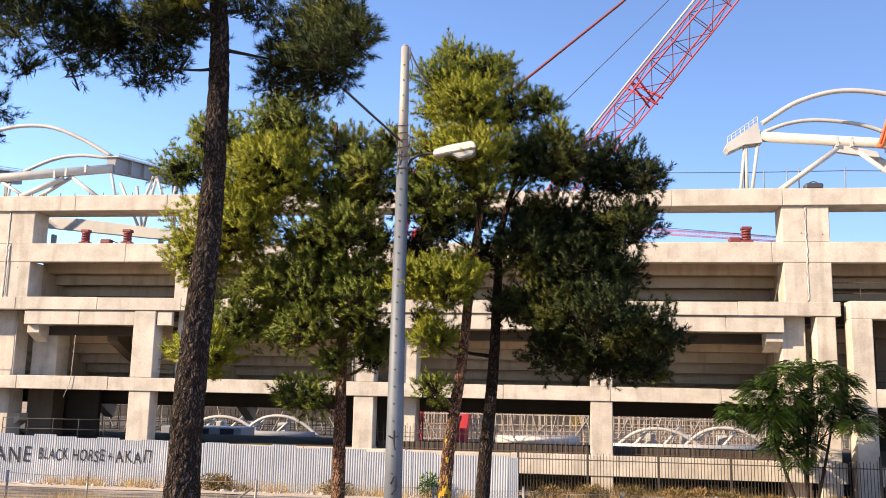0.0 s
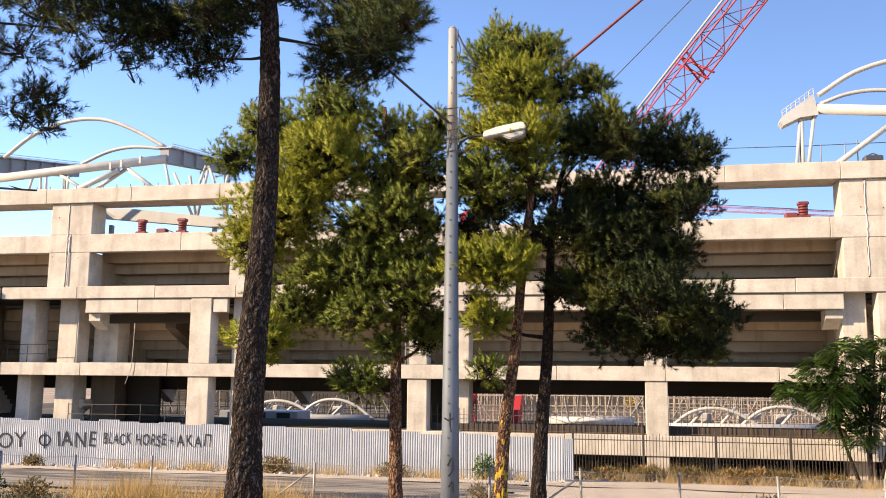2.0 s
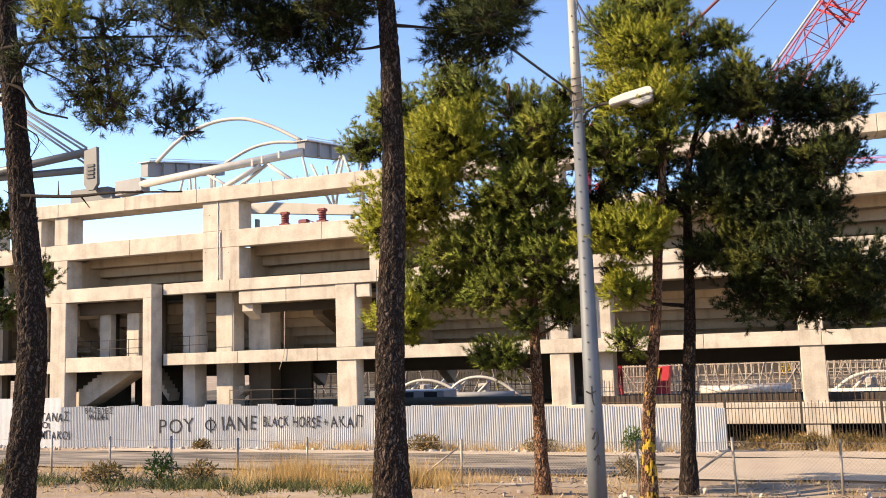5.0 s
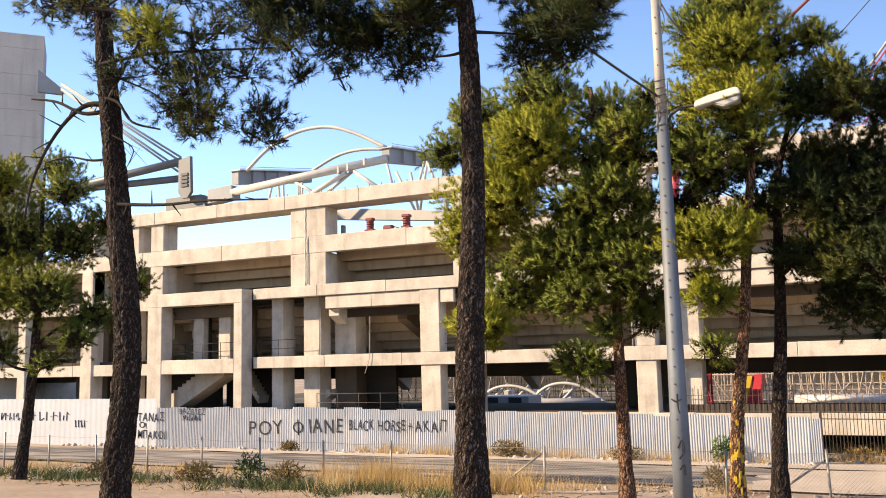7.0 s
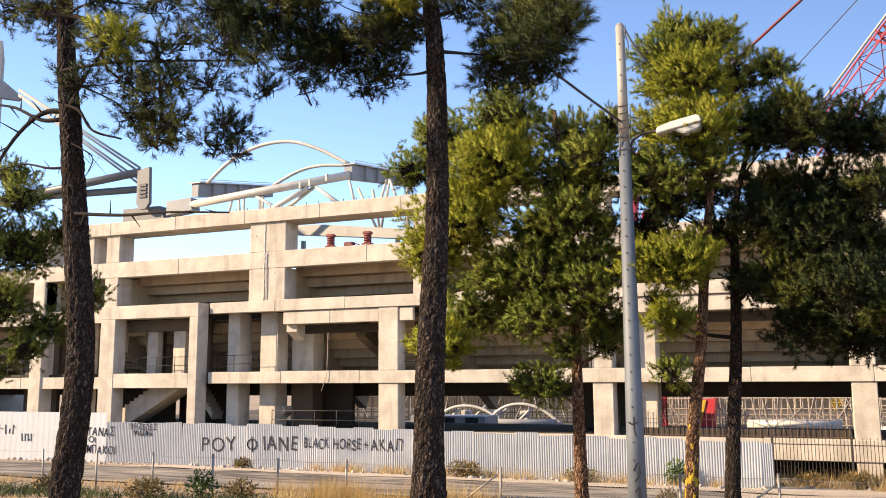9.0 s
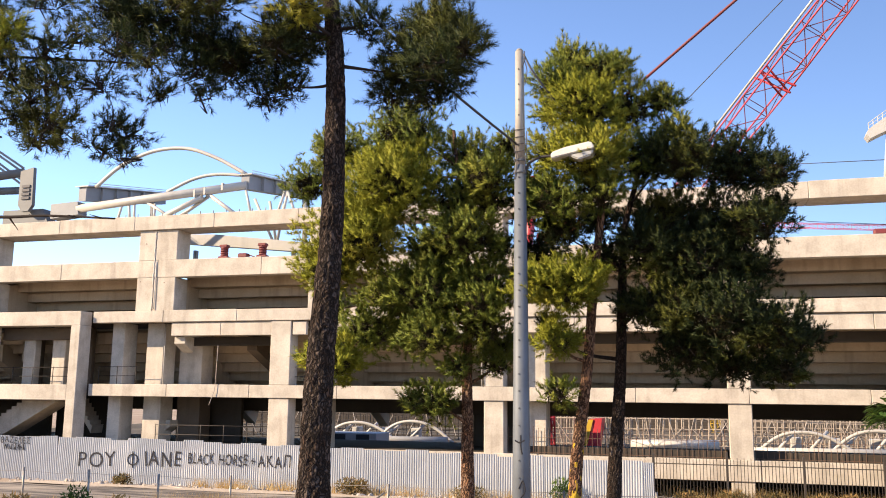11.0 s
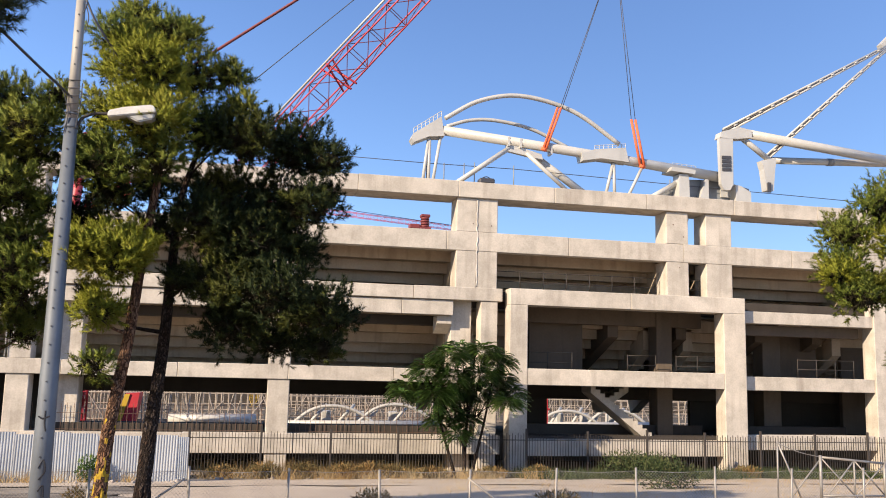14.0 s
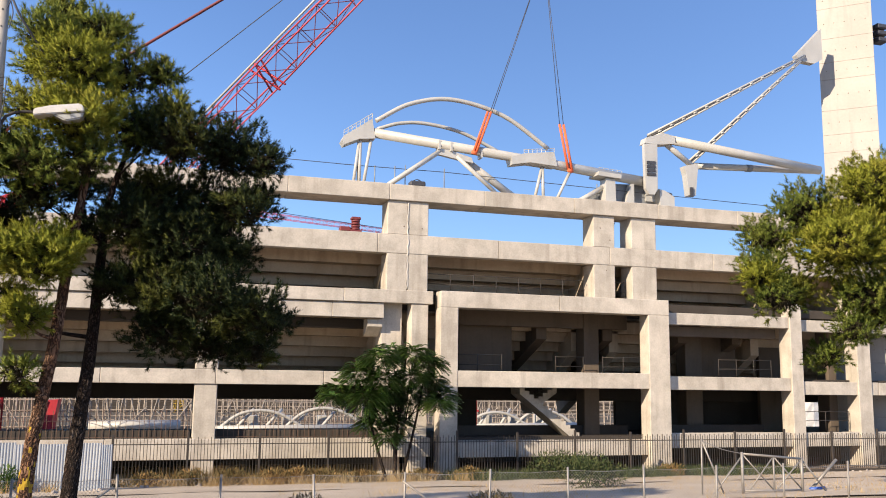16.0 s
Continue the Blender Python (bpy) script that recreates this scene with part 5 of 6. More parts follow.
# ---- street lamp ----
def street_lamp():
    x, y, z0 = -3.31, 17.5, ground_z(17.5) - 0.3
    ob = thing("street_lamp", x, y, z0, "grey galvanised street lamp pole with one square lantern", "street lamp")
    pole = part("pole", tube([(x, y, z0), (x, y, 1.0), (x, y, 6.9)], [0.19, 0.172, 0.118], 12), POLE, ob)
    upper = part("upper_pole", tube([(x, y, 6.9), (x - 0.01, y, 9.4)], [0.108, 0.088], 12), POLE_TOP, ob, "paler upper length of the pole")
    part("pole_cap", tube([(x - 0.01, y, 9.4), (x - 0.01, y, 9.45)], [0.09, 0.05], 12), POLE_TOP, upper)
    part("clamp", tube([(x, y, 6.72), (x, y, 6.78)], 0.135, 12), POLE, ob)
    part("clamp", tube([(x, y, 6.98), (x, y, 7.02)], 0.125, 12), POLE, ob)
    for k in range(26):
        z = 0.6 + k * 0.335
        r = 0.178 - 0.0088 * max(z, 0) if z < 6.9 else 0.095
        part("bolt", tube([(x - 0.01, y - r + 0.02, z), (x - 0.01, y - r - 0.012, z)], 0.016, 6), ROPE, pole if z < 6.9 else upper)
    part("arm", tube(smooth_line([(x + 0.1, y, 6.75), (x + 0.2, y, 6.95), (x + 0.42, y, 7.05), (x + 0.72, y, 7.07)], 4), 0.03, 8), IRON, ob)
    # lantern: a wedge-shaped housing with a deep lens below
    bm = prism([(x + 0.66, 6.99), (x + 0.67, 7.10), (x + 0.95, 7.19), (x + 1.46, 7.28), (x + 1.52, 7.23), (x + 1.55, 7.13), (x + 1.0, 7.03), (x + 0.68, 6.97)], "y", y - 0.17, y + 0.17)
    bmesh.ops.bevel(bm, geom=bm.edges[:], offset=0.02, segments=2, affect="EDGES")
    head = part("lantern", bm, LAMP, ob, "cream square lantern housing")
    bm = prism([(x + 0.98, 7.03), (x + 1.54, 7.13), (x + 1.5, 7.0), (x + 1.22, 6.92)], "y", y - 0.14, y + 0.14)
    bmesh.ops.bevel(bm, geom=bm.edges[:], offset=0.025, segments=2, affect="EDGES")
    part("lens", bm, LENS, head, "cloudy plastic lantern lens")
    for k, (a, b) in enumerate((((x - 0.1, 6.6), (x - 0.16, 7.4)), ((x + 0.1, 6.7), (x + 0.16, 7.6)), ((x + 0.07, 9.0), (x + 0.12, 9.35)), ((x + 0.12, 8.6), (x + 0.1, 9.2)))):
        part("wire", tube(smooth_line([(a[0], y - 0.1, a[1]), (a[0] + 0.06, y - 0.14, (a[1] + b[1]) / 2), (b[0], y - 0.1, b[1])], 4), 0.011, 5), ROPE, ob)
    for k in range(5):
        part("wire", tube([(x - 0.12, y - 0.1, 7.0 + k * 0.16), (x + 0.13, y - 0.12, 7.05 + k * 0.15)], 0.01, 5), ROPE, ob)
    bm = bmesh.new()
    for pts in (((-0.09, 1.32), (-0.02, 1.28), (0.1, 1.32)), ((0.02, 1.42), (0.02, 1.2), (0.05, 1.05)), ((-0.02, 0.4), (0.06, 0.55), (0.1, 0.35), (0.0, 0.2)), ((0.0, 0.0), (0.08, 0.1), (0.1, -0.1))):
        tube(smooth_line([(x + a, y - 0.178 + 0.3 * a * a, b) for a, b in pts], 4), 0.014, 5, bm)
    tagged(part("paint_tag", bm, SPRAY, pole, "black spray-painted scrawl"), kind="stuff")
    # stand it a little nearer than drawn, in front of the young pines
    k = 15.8 / 17.5
    nearer = Matrix.Translation((0, 0, 2.2)) @ Matrix.Diagonal((k, k, k, 1)) @ Matrix.Translation((0, 0, -2.2))
    for piece in ob.children_recursive:
        piece.data.transform(nearer)
        if piece.parent == ob:
            piece.matrix_parent_inverse = Matrix.Translation(-Vector((x * k, y * k, ground_z(y * k))))
    ob.location = (x * k, y * k, ground_z(y * k))


street_lamp()
cable = thing("overhead_cable", -3.4, 17.4, 8.0, "black cable slung from the lamp pole to a tree", "cable")
part("cable", tube(smooth_line([(-3.05, 15.7, 6.85), (-3.36, 13.9, 6.92), (-3.73, 12.0, 7.07), (-4.22, 10.1, 7.5)], 6), 0.022, 6), ROPE, cable)
part("cable_loop", tube(smooth_line([(-2.9, 15.7, 8.6), (-2.7, 15.7, 8.2), (-2.4, 16.0, 7.8), (-2.2, 16.6, 7.6)], 6), 0.02, 6), ROPE, cable)


# ---- corrugated fence ----
def sheet_mesh(width, height, ridges, depth, mat, seed):
    """A ribbed steel sheet with two skins 4 mm apart and a slight belly."""
    rng = random.Random(seed)
    bm = bmesh.new()
    n = ridges * 4
    bend = rng.uniform(-0.006, 0.006)
    skins = []
    for back in (0.0, 0.004):
        skins.append([[bm.verts.new((width * i / n, depth * (1, 1, -1, -1)[i % 4] * 0.5 + back + bend * math.sin(math.pi * j / 3), height * j / 3)) for j in range(4)] for i in range(n + 1)])
    for skin, order in zip(skins, (1, -1)):
        for a, b in zip(skin, skin[1:]):
            for j in range(3):
                bm.faces.new((a[j], b[j], b[j + 1], a[j + 1])[::order])
    front, rear = skins
    for a, b, c, d in zip(front, front[1:], rear, rear[1:]):
        bm.faces.new((a[3], b[3], d[3], c[3]))
        bm.faces.new((a[0], c[0], d[0], b[0]))
    me = bpy.data.meshes.new("panel")
    bm.to_mesh(me)
    bm.free()
    me.materials.append(mat)
    return me


def fence():
    rng = random.Random(4)
    y = 36.0
    ob = thing("metal_fence", -20.0, y, ground_z(y), "corrugated galvanised sheet fence with black graffiti", "fence")
    kinds = [sheet_mesh(1.02, 2.05, 10, 0.024, SHEET, s) for s in range(4)]
    plain = [sheet_mesh(2.0, 2.62, 5, 0.006, HOARD, s + 9) for s in range(2)]
    x = -62.0
    while x < -34.5:
        p = part("panel", rng.choice(plain), None, ob, "flat white sheet")
        p.matrix_basis = Matrix.Translation((x, y - 0.02, ground_z(y) - 0.08)) @ Matrix.Rotation(radians(rng.uniform(-0.4, 0.4)), 4, "Y")
        x += 1.98
    while x < -2.9:
        wob = 1.0 if -32.5 < x < -29.0 else 0.3
        p = part("panel", rng.choice(kinds), None, ob)
        drop = -0.27 * max(0.0, min(1.0, (x + 22) / 17.0))
        p.matrix_basis = Matrix.Translation((x, y + rng.uniform(-0.005, 0.005), ground_z(y) + 0.02 + drop + rng.uniform(-0.07, 0.05))) @ Matrix.Rotation(radians(rng.uniform(-2.4, 2.4) * wob), 4, "Y") @ Matrix.Rotation(radians(rng.uniform(-0.15, 0.15)), 4, "X")
        x += 0.97
    for k in range(21):
        u = -60 + k * 2.85
        part("fence_post", box(u - 0.03, u + 0.03, y + 0.08, y + 0.14, ground_z(y) - 0.4, ground_z(y) + 1.8, 0.005), STEEL_GREY, ob)
    for z in (0.5, 1.6):
        part("fence_rail", box(-61, -2.2, y + 0.045, y + 0.08, ground_z(y) + z, ground_z(y) + z + 0.05, 0.005), STEEL_GREY, ob)
    # the newer length by the railings stands higher, at the kerb
    new_run = [sheet_mesh(1.0, 1.85, 12, 0.03, HOARD, 40 + s) for s in range(2)]
    for k in range(3):
        p = part("panel", rng.choice(new_run), None, ob)
        p.matrix_basis = Matrix.Translation((-4.9 + k * 1.0, 38.0, -2.35)) @ Matrix.Rotation(radians(rng.uniform(-0.6, 0.6)), 4, "Y")
    return ob


fence()


def lettering(text, x0, x1, y, z, high, label):
    """Sprayed capitals from x0 to x1, each a flat mesh just in front of the sheets."""
    ob = thing("graffiti", x0, y, z, label, "graffiti", "fence graffiti")
    rng = random.Random(len(text))
    made, total = [], 0.0
    for ch in text:
        cu = bpy.data.curves.new("letter", "FONT")
        cu.body, cu.size, cu.offset, cu.extrude = ch, high / 0.7, (-0.008 if text == "POY" else 0.004) * high, 0.002
        src = bpy.data.objects.new("letter", cu)
        scene.collection.objects.link(src)
        bpy.context.view_layer.update()
        me = bpy.data.meshes.new_from_object(src.evaluated_get(bpy.context.evaluated_depsgraph_get()))
        bpy.data.objects.remove(src)
        me.name = "letter"
        me.materials.clear()
        me.materials.append(SPRAY)
        wide = max(v.co.x for v in me.vertices)
        made.append((me, total))
        total += wide + 0.16 * high
    squeeze = (x1 - x0) / total
    for me, pen in made:
        me.transform(Matrix.Translation((x0 + pen * squeeze, y, z + rng.uniform(-0.04, 0.04))) @ Matrix.Rotation(radians(rng.uniform(-6, 6)), 4, "Y") @ Matrix.Rotation(radians(90), 4, "X") @ Matrix.Diagonal((squeeze, 1, 1, 1)))
        part("letter", me, None, ob)
    return ob


GY = 35.969
BIG, SMALL = "large thin black sprayed capitals on the sheet fence", "black sprayed capitals across several sheets"
lettering("POY", -28.25, -26.0, GY, -1.3, 0.68, BIG)
ring = thing("graffiti", -25.2, GY, -1.24, BIG, "graffiti", "fence graffiti")
part("letter", tube([(-25.22 + 0.27 * math.cos(k * 0.3927), GY - 0.004, -0.93 + 0.24 * math.sin(k * 0.3927)) for k in range(17)], 0.028, 5), SPRAY, ring)
part("letter_stroke", tube([(-25.19, GY - 0.006, -1.3), (-25.24, GY - 0.006, -0.55)], 0.028, 5), SPRAY, ring)
lettering("IANE", -24.6, -22.62, GY, -1.17, 0.66, BIG)
lettering("BLACK", -22.35, -20.95, GY, -1.02, 0.48, SMALL)
lettering("HORSE", -20.8, -19.3, GY, -1.04, 0.48, SMALL)
lettering("+", -19.2, -18.95, GY, -0.98, 0.4, SMALL)
lettering("AKAΠ", -18.8, -17.2, GY, -1.05, 0.5, SMALL)
lettering("TANAΣ", -35.6, -33.7, GY - 0.012, -0.72, 0.44, "black sprayed capitals on the tall white sheets")
lettering("OI", -35.5, -34.9, GY - 0.012, -1.08, 0.32, "black sprayed capitals on the tall white sheets")
lettering("MΠAKOI", -35.6, -33.6, GY - 0.012, -1.62, 0.42, "black sprayed capitals on the tall white sheets")


def scrawl(x, z, w, h, n, seed, rows=1):
    rng = random.Random(seed)
    bm = bmesh.new()
    for r in range(rows):
        for k in range(n):
            a = x + w * k / n
            c = z - r * h * 1.35
            pts = [(a + w / n * rng.uniform(0.05, 0.75), GY - 0.012, c + h * rng.uniform(0, 1)) for _ in range(2)]
            tube(pts, 0.02, 4, bm)
            tube([(a, GY - 0.012, c), (a + rng.uniform(-0.05, 0.05), GY - 0.012, c + h)], 0.02, 4, bm)
    tagged(mesh_object("graffiti", bm, SPRAY), "unreadable black spray strokes on the sheet fence", "graffiti", "fence graffiti")


lettering("BAZEΛEΣ", -32.7, -30.95, GY - 0.012, -0.34, 0.3, "black sprayed capitals high on the sheets")
scrawl(-32.45, -0.66, 1.3, 0.27, 6, 1)
scrawl(-46.3, -0.75, 1.8, 0.42, 5, 2)
scrawl(-43.6, -0.75, 3.2, 0.5, 6, 3)
scrawl(-40.2, -1.1, 0.9, 0.4, 4, 4)


# ---- railings and kerb by the facade ----
def railings():
    y, z0, z1 = 39.6, -2.2, -0.42
    ob = thing("iron_railings", 20.0, y, -2.3, "dark spiked iron railings on a low concrete kerb", "railings")
    part("kerb", box(-2.1, 60, y - 0.15, y + 0.15, -2.6, z0, 0.02), CONCRETE_DEEP_SHADE, ob)
    u, k = -2.0, 0
    while u < 58:
        bay = 3.0
        part("post", box(u - 0.05, u + 0.05, y - 0.05, y + 0.05, z0, z1 + 0.22 + 0.1 * (k % 2), 0.01), IRON, ob)
        bm = bmesh.new()
        for z in (z0 + 0.15, z1 - 0.22):
            box(u, u + bay, y - 0.015, y + 0.015, z, z + 0.04, 0, bm)
        for i in range(1, 22):
            x = u + bay * i / 22
            box(x - 0.013, x + 0.013, y - 0.012, y + 0.012, z0 + 0.05, z1 + (0.1 if i % 2 else 0.02), 0, bm)
        tagged(part("picket_panel", bm, IRON, ob), kind="stuff")
        u, k = u + bay, k + 1


railings()


# ---- wire fence by the road ----
def wire_fence():
    rng = random.Random(6)
    y = 19.0
    ob = thing("wire_fence", -5.0, y, ground_z(y), "low sagging wire mesh fence on thin steel posts", "fence")
    spots = [-24.2 + 1.95 * k for k in range(24)]
    for u in spots:
        g = ground_z(y)
        lean = rng.uniform(-0.04, 0.04)
        part("post", tube([(u, y, g - 0.1), (u + lean, y, g + 1.06 + rng.uniform(-0.06, 0.05))], 0.026, 8), WIRE, ob)
    for z in (0.08, 1.0):
        pts = []
        for u in spots:
            pts += [(u, y, ground_z(y) + z), (u + 0.97, y, ground_z(y) + z - 0.04)]
        part("line_wire", tube(pts, 0.006, 4), WIRE, ob)
    for u, v, sgn in zip(spots, spots[1:], range(99)):
        if not (-7 < u < 14):
            continue
        bm = bmesh.new()
        g, h, c = ground_z(y), 0.92, 0.075
        n = int((v - u) / c)
        for k in range(-int(h / c), n):
            for s in (1, -1):
                a, b = (k * c, k * c + h) if s > 0 else (k * c + h, k * c)
                lo, hi = (0.0, h)
                x0, x1 = a, b
                # keep the wire inside its bay
                def at(t):
                    return x0 + (x1 - x0) * t
                t0, t1 = 0.0, 1.0
                L = v - u
                ts = sorted(((0 - x0) / (x1 - x0), (L - x0) / (x1 - x0)))
                t0, t1 = max(t0, ts[0]), min(t1, ts[1])
                if t1 - t0 < 0.03:
                    continue
                p, q = Vector((u + at(t0), y, g + 0.06 + h * t0)), Vector((u + at(t1), y, g + 0.06 + h * t1))
                o = Vector((0.0028, 0, 0))
                vs = [bm.verts.new(w) for w in (p - o, p + o, q + o, q - o)]
                bm.faces.new(vs)
        tagged(part("mesh_panel", bm, WIRE, ob), kind="stuff")
    for u, s in ((-0.9, -1), (5.0, 1), (-6.7, -1)):
        g = ground_z(y)
        part("brace", tube([(u, y - 0.03, g + 0.85), (u + s * 1.15, y - 0.03, g + 0.02)], 0.022, 8), WIRE, ob)


wire_fence()


def barrier():
    """A welded steel gate leaf leaning by the road."""
    y = 24.0
    g = ground_z(y)
    ob = thing("steel_gate", 18.4, y, g, "grey welded steel gate frame with diagonal bars", "gate")
    top = lambda u: 0.06 - (u - 17.2) * 0.085
    for u in (17.2, 19.4):
        part("stile", tube([(u, y, g - 0.05), (u, y, top(u) + 0.05)], 0.045, 8), WIRE, ob)
    part("stile", tube([(18.35, y, g), (18.35, y, top(18.35))], 0.03, 8), WIRE, ob)
    part("rail", tube([(17.2, y, top(17.2)), (19.4, y, top(19.4))], 0.035, 8), WIRE, ob)
    part("rail", tube([(17.2, y, g + 0.12), (19.4, y, g + 0.1)], 0.03, 8), WIRE, ob)
    for a, b in (((17.2, top(17.2)), (18.35, g + 0.1)), ((18.35, top(18.35)), (17.4, g + 0.1)), ((18.35, top(18.35)), (19.4, g + 0.1)), ((19.4, top(19.4)), (18.4, g + 0.1))):
        part("diagonal", tube([(a[0], y, a[1]), (b[0], y, b[1])], 0.022, 6), WIRE, ob)
    for a, b in (((17.2, -0.05), (16.2, g)), ((15.8, 0.5), (16.6, g)), ((19.4, -0.1), (20.4, g)), ((15.8, 0.5), (15.82, g))):
        part("stay", tube([(a[0], y + 0.05, a[1]), (b[0], y + 0.1, b[1])], 0.026, 6), WIRE, ob)
    part("rope", tube(smooth_line([(15.8, y, 0.45), (16.5, y, 0.2), (17.2, y, 0.06)], 5), 0.012, 5), WIRE, ob)
    ob = thing("road_barrier", 21.0, 25.0, ground_z(25), "tipped striped road barrier with a blue foot", "barrier")
    part("board", tube([(20.6, 25, ground_z(25) + 0.1), (21.6, 25, ground_z(25) + 1.0)], 0.05, 6), WIRE, ob)
    part("foot", tube([(20.5, 25, ground_z(25) + 0.06), (21.0, 24.9, ground_z(25) + 0.1)], 0.06, 6), material("blue_plastic", (0.05, 0.12, 0.45), (0.04, 0.1, 0.36), 0.5, scale=4), ob)


barrier()


# ---- what stands inside the stadium ----
def scaffold(x0, x1, y, z0, z1, step, seed, mat):
    rng = random.Random(seed)
    ob = thing("scaffold", (x0 + x1) / 2, y, z0, "dense dusty scaffolding with timber props inside the stadium", "scaffold", "scaffolds")
    bm = bmesh.new()
    x = x0
    while x < x1:
        for d in (0, 1.6, 3.2):
            tube([(x + rng.uniform(-0.1, 0.1), y + d, z0), (x + rng.uniform(-0.1, 0.1), y + d, z1 + rng.uniform(-0.8, 0.6))], 0.045, 5, bm)
        x += step
    tagged(part("standard_tubing", bm, mat, ob), kind="stuff")
    bm = bmesh.new()
    for k in range(int((z1 - z0) / 0.7) + 1):
        for d in (0, 1.6, 3.2):
            z = z0 + 0.25 + k * 0.7 + rng.uniform(-0.15, 0.15)
            tube([(x0, y + d, z), (x1, y + d, z + rng.uniform(-0.2, 0.2))], 0.04, 5, bm)
    tagged(part("ledger_tubing", bm, mat, ob), kind="stuff")
    bm = bmesh.new()
    x = x0
    while x < x1:
        a = rng.uniform(-1.5, 1.5)
        tube([(x, y - 0.1, z0 + rng.uniform(0, 1)), (x + a, y - 0.1, z0 + rng.uniform(1.6, z1 - z0))], 0.035, 5, bm)
        x += step * 1.4
    tagged(part("brace_tubing", bm, STONE, ob), kind="stuff")
    return ob


scaffold(-16, 4, 80, -2.3, 1.4, 0.55, 1, SCAFF)
scaffold(4, 26, 86, -2.3, 1.6, 0.6, 2, SCAFF)
scaffold(-52, -20, 84, -2.3, 1.2, 0.9, 3, IRON)
scaffold(26, 50, 84, -2.3, 1.4, 0.8, 4, SCAFF)


def laid_truss(x, y, s):
    ob = thing("roof_truss", x, y, -2.3, "white tubular roof truss lying on the pitch", "roof truss", "trusses on the pitch")
    for dx, h in ((0, 1.9), (5.5, 2.1)):
        part("arch_tube", tube(smooth_line([(x + (dx) * s, y, -2.0), (x + (dx + 2) * s, y, -2.0 + h * 0.8 * s), (x + (dx + 4) * s, y, -2.0 + h * s), (x + (dx + 6) * s, y, -2.0 + h * 0.75 * s), (x + (dx + 8.2) * s, y, -2.0)], 6), 0.13, 8), STEEL, ob)
    part("main_tube", tube([(x - 1, y - 0.5, -1.7), (x + 13 * s, y - 0.5, -1.6)], 0.3, 12), STEEL, ob)
    for k in range(4):
        part("strut", tube([(x + (2 + 2.4 * k) * s, y, -1.5), (x + (3.4 + 2.4 * k) * s, y + 0.6, -0.2)], 0.12, 8), STEEL, ob)
    for k in range(3):
        part("packing_box", box(x + (3 + 3 * k) * s, x + (3.8 + 3 * k) * s, y + 0.8, y + 1.6, -2.3, -0.7, 0.05), STEEL, ob)


laid_truss(3.5, 70, 0.9)
laid_truss(-32, 72, 0.9)
laid_truss(24, 72, 0.8)
ob = thing("steel_pipe", -3.0, 74, -2.3, "long white steel pipe lying on trestles", "pipe")
part("pipe", tube([(-5.6, 74, -1.65), (1.2, 74, -1.6)], 0.42, 16), STEEL, ob)
for u in (-4.6, 0.2):
    part("trestle", box(u - 0.15, u + 0.15, 73.6, 74.4, -2.3, -2.05, 0.02), RUST, ob)
ob = thing("red_container", -9.4, 78, -2.3, "red container with a yellow striped end", "container")
part("body", prism([(-10.1, -2.5), (-9.3, 0.2), (-8.2, 0.3), (-8.6, -2.5)], "y", 77, 79.5), RED, ob)
part("stripe", prism([(-10.15, -2.4), (-9.35, 0.15), (-8.95, 0.18), (-9.6, -2.4)], "y", 76.9, 76.96), YELLOW, ob)
ob = thing("lifting_rig", 21.5, 60, -2.3, "red steel lifting frame standing behind the columns", "steel frame")
for u in (19.9, 20.5, 21.0):
    part("upright", box(u, u + 0.16, 60, 60.2, -2.3, 1.2, 0.02), RED, ob)
for z in (-1.2, 0.0, 0.9):
    part("crossbar", box(19.8, 21.3, 60, 60.15, z, z + 0.14, 0.02), RED, ob)
ob = thing("site_cabin", -28.0, 66, -2.3, "low grey site cabin with windows behind the stand", "cabin")
part("body", box(-31.0, -24.5, 66, 69, -2.3, -0.9, 0.05), STEEL_GREY, ob)
for u in (-30.3, -28.2, -26.2):
    part("window", box(u, u + 1.1, 65.95, 66.0, -1.6, -1.0, 0.01), DARKGLASS, ob)

# the stand across the pitch
far_stand = thing("far_stand", 0, 128, -2.3, "far concrete stand across the pitch", "stand")
for k in range(9):
    part("terrace", box(-70, 70, 120 + k * 1.2, 121.2 + k * 1.2, -2.3, -1.6 + k * 0.6, 0.02), CONCRETE_DEEP_SHADE, far_stand)
part("back_wall", box(-70, 70, 131, 131.5, -2.3, 5.0, 0.02), CONCRETE_DEEP_SHADE, far_stand)
# a house beyond the open corner
house = thing("white_house", 78, 84, -2.3, "white plastered house seen through the open storey", "house")
part("wall", box(66.5, 80, 80, 88, -2.3, 5.2, 0.05), PLASTER, house)
part("roof", prism([(66.1, 5.2), (73, 6.6), (80.4, 5.2)], "y", 79.6, 88.4), RUST, house)
for u in (68.0, 70.6, 73.5, 76.5):
    part("window", box(u, u + 1.0, 79.95, 80.0, -0.2, 1.5, 0.02), DARKGLASS, house)

# ---- weeds, rubble and dry grass ----
def blades(rng, spots, count, h, w, spread, lean):
    out = []
    for x, y in spots:
        n = count
        bx = x + rng.normal(size=n) * spread
        by = y + rng.normal(size=n) * spread
        bz = np.array([ground_z(v) for v in by]) - 0.02
        p = np.stack((bx, by, bz), 1)
        d = np.stack((rng.normal(size=n) * lean, rng.normal(size=n) * lean, np.ones(n)), 1)
        ln = h * (0.4 + 0.9 * rng.random(n))[:, None]
        s = np.stack((rng.normal(size=n), rng.normal(size=n) * 0.5, np.zeros(n)), 1)
        s /= np.linalg.norm(s, axis=1)[:, None]
        out.append(np.stack((p - s * w, p + s * w, p + d * ln), 1))
    return np.concatenate(out)


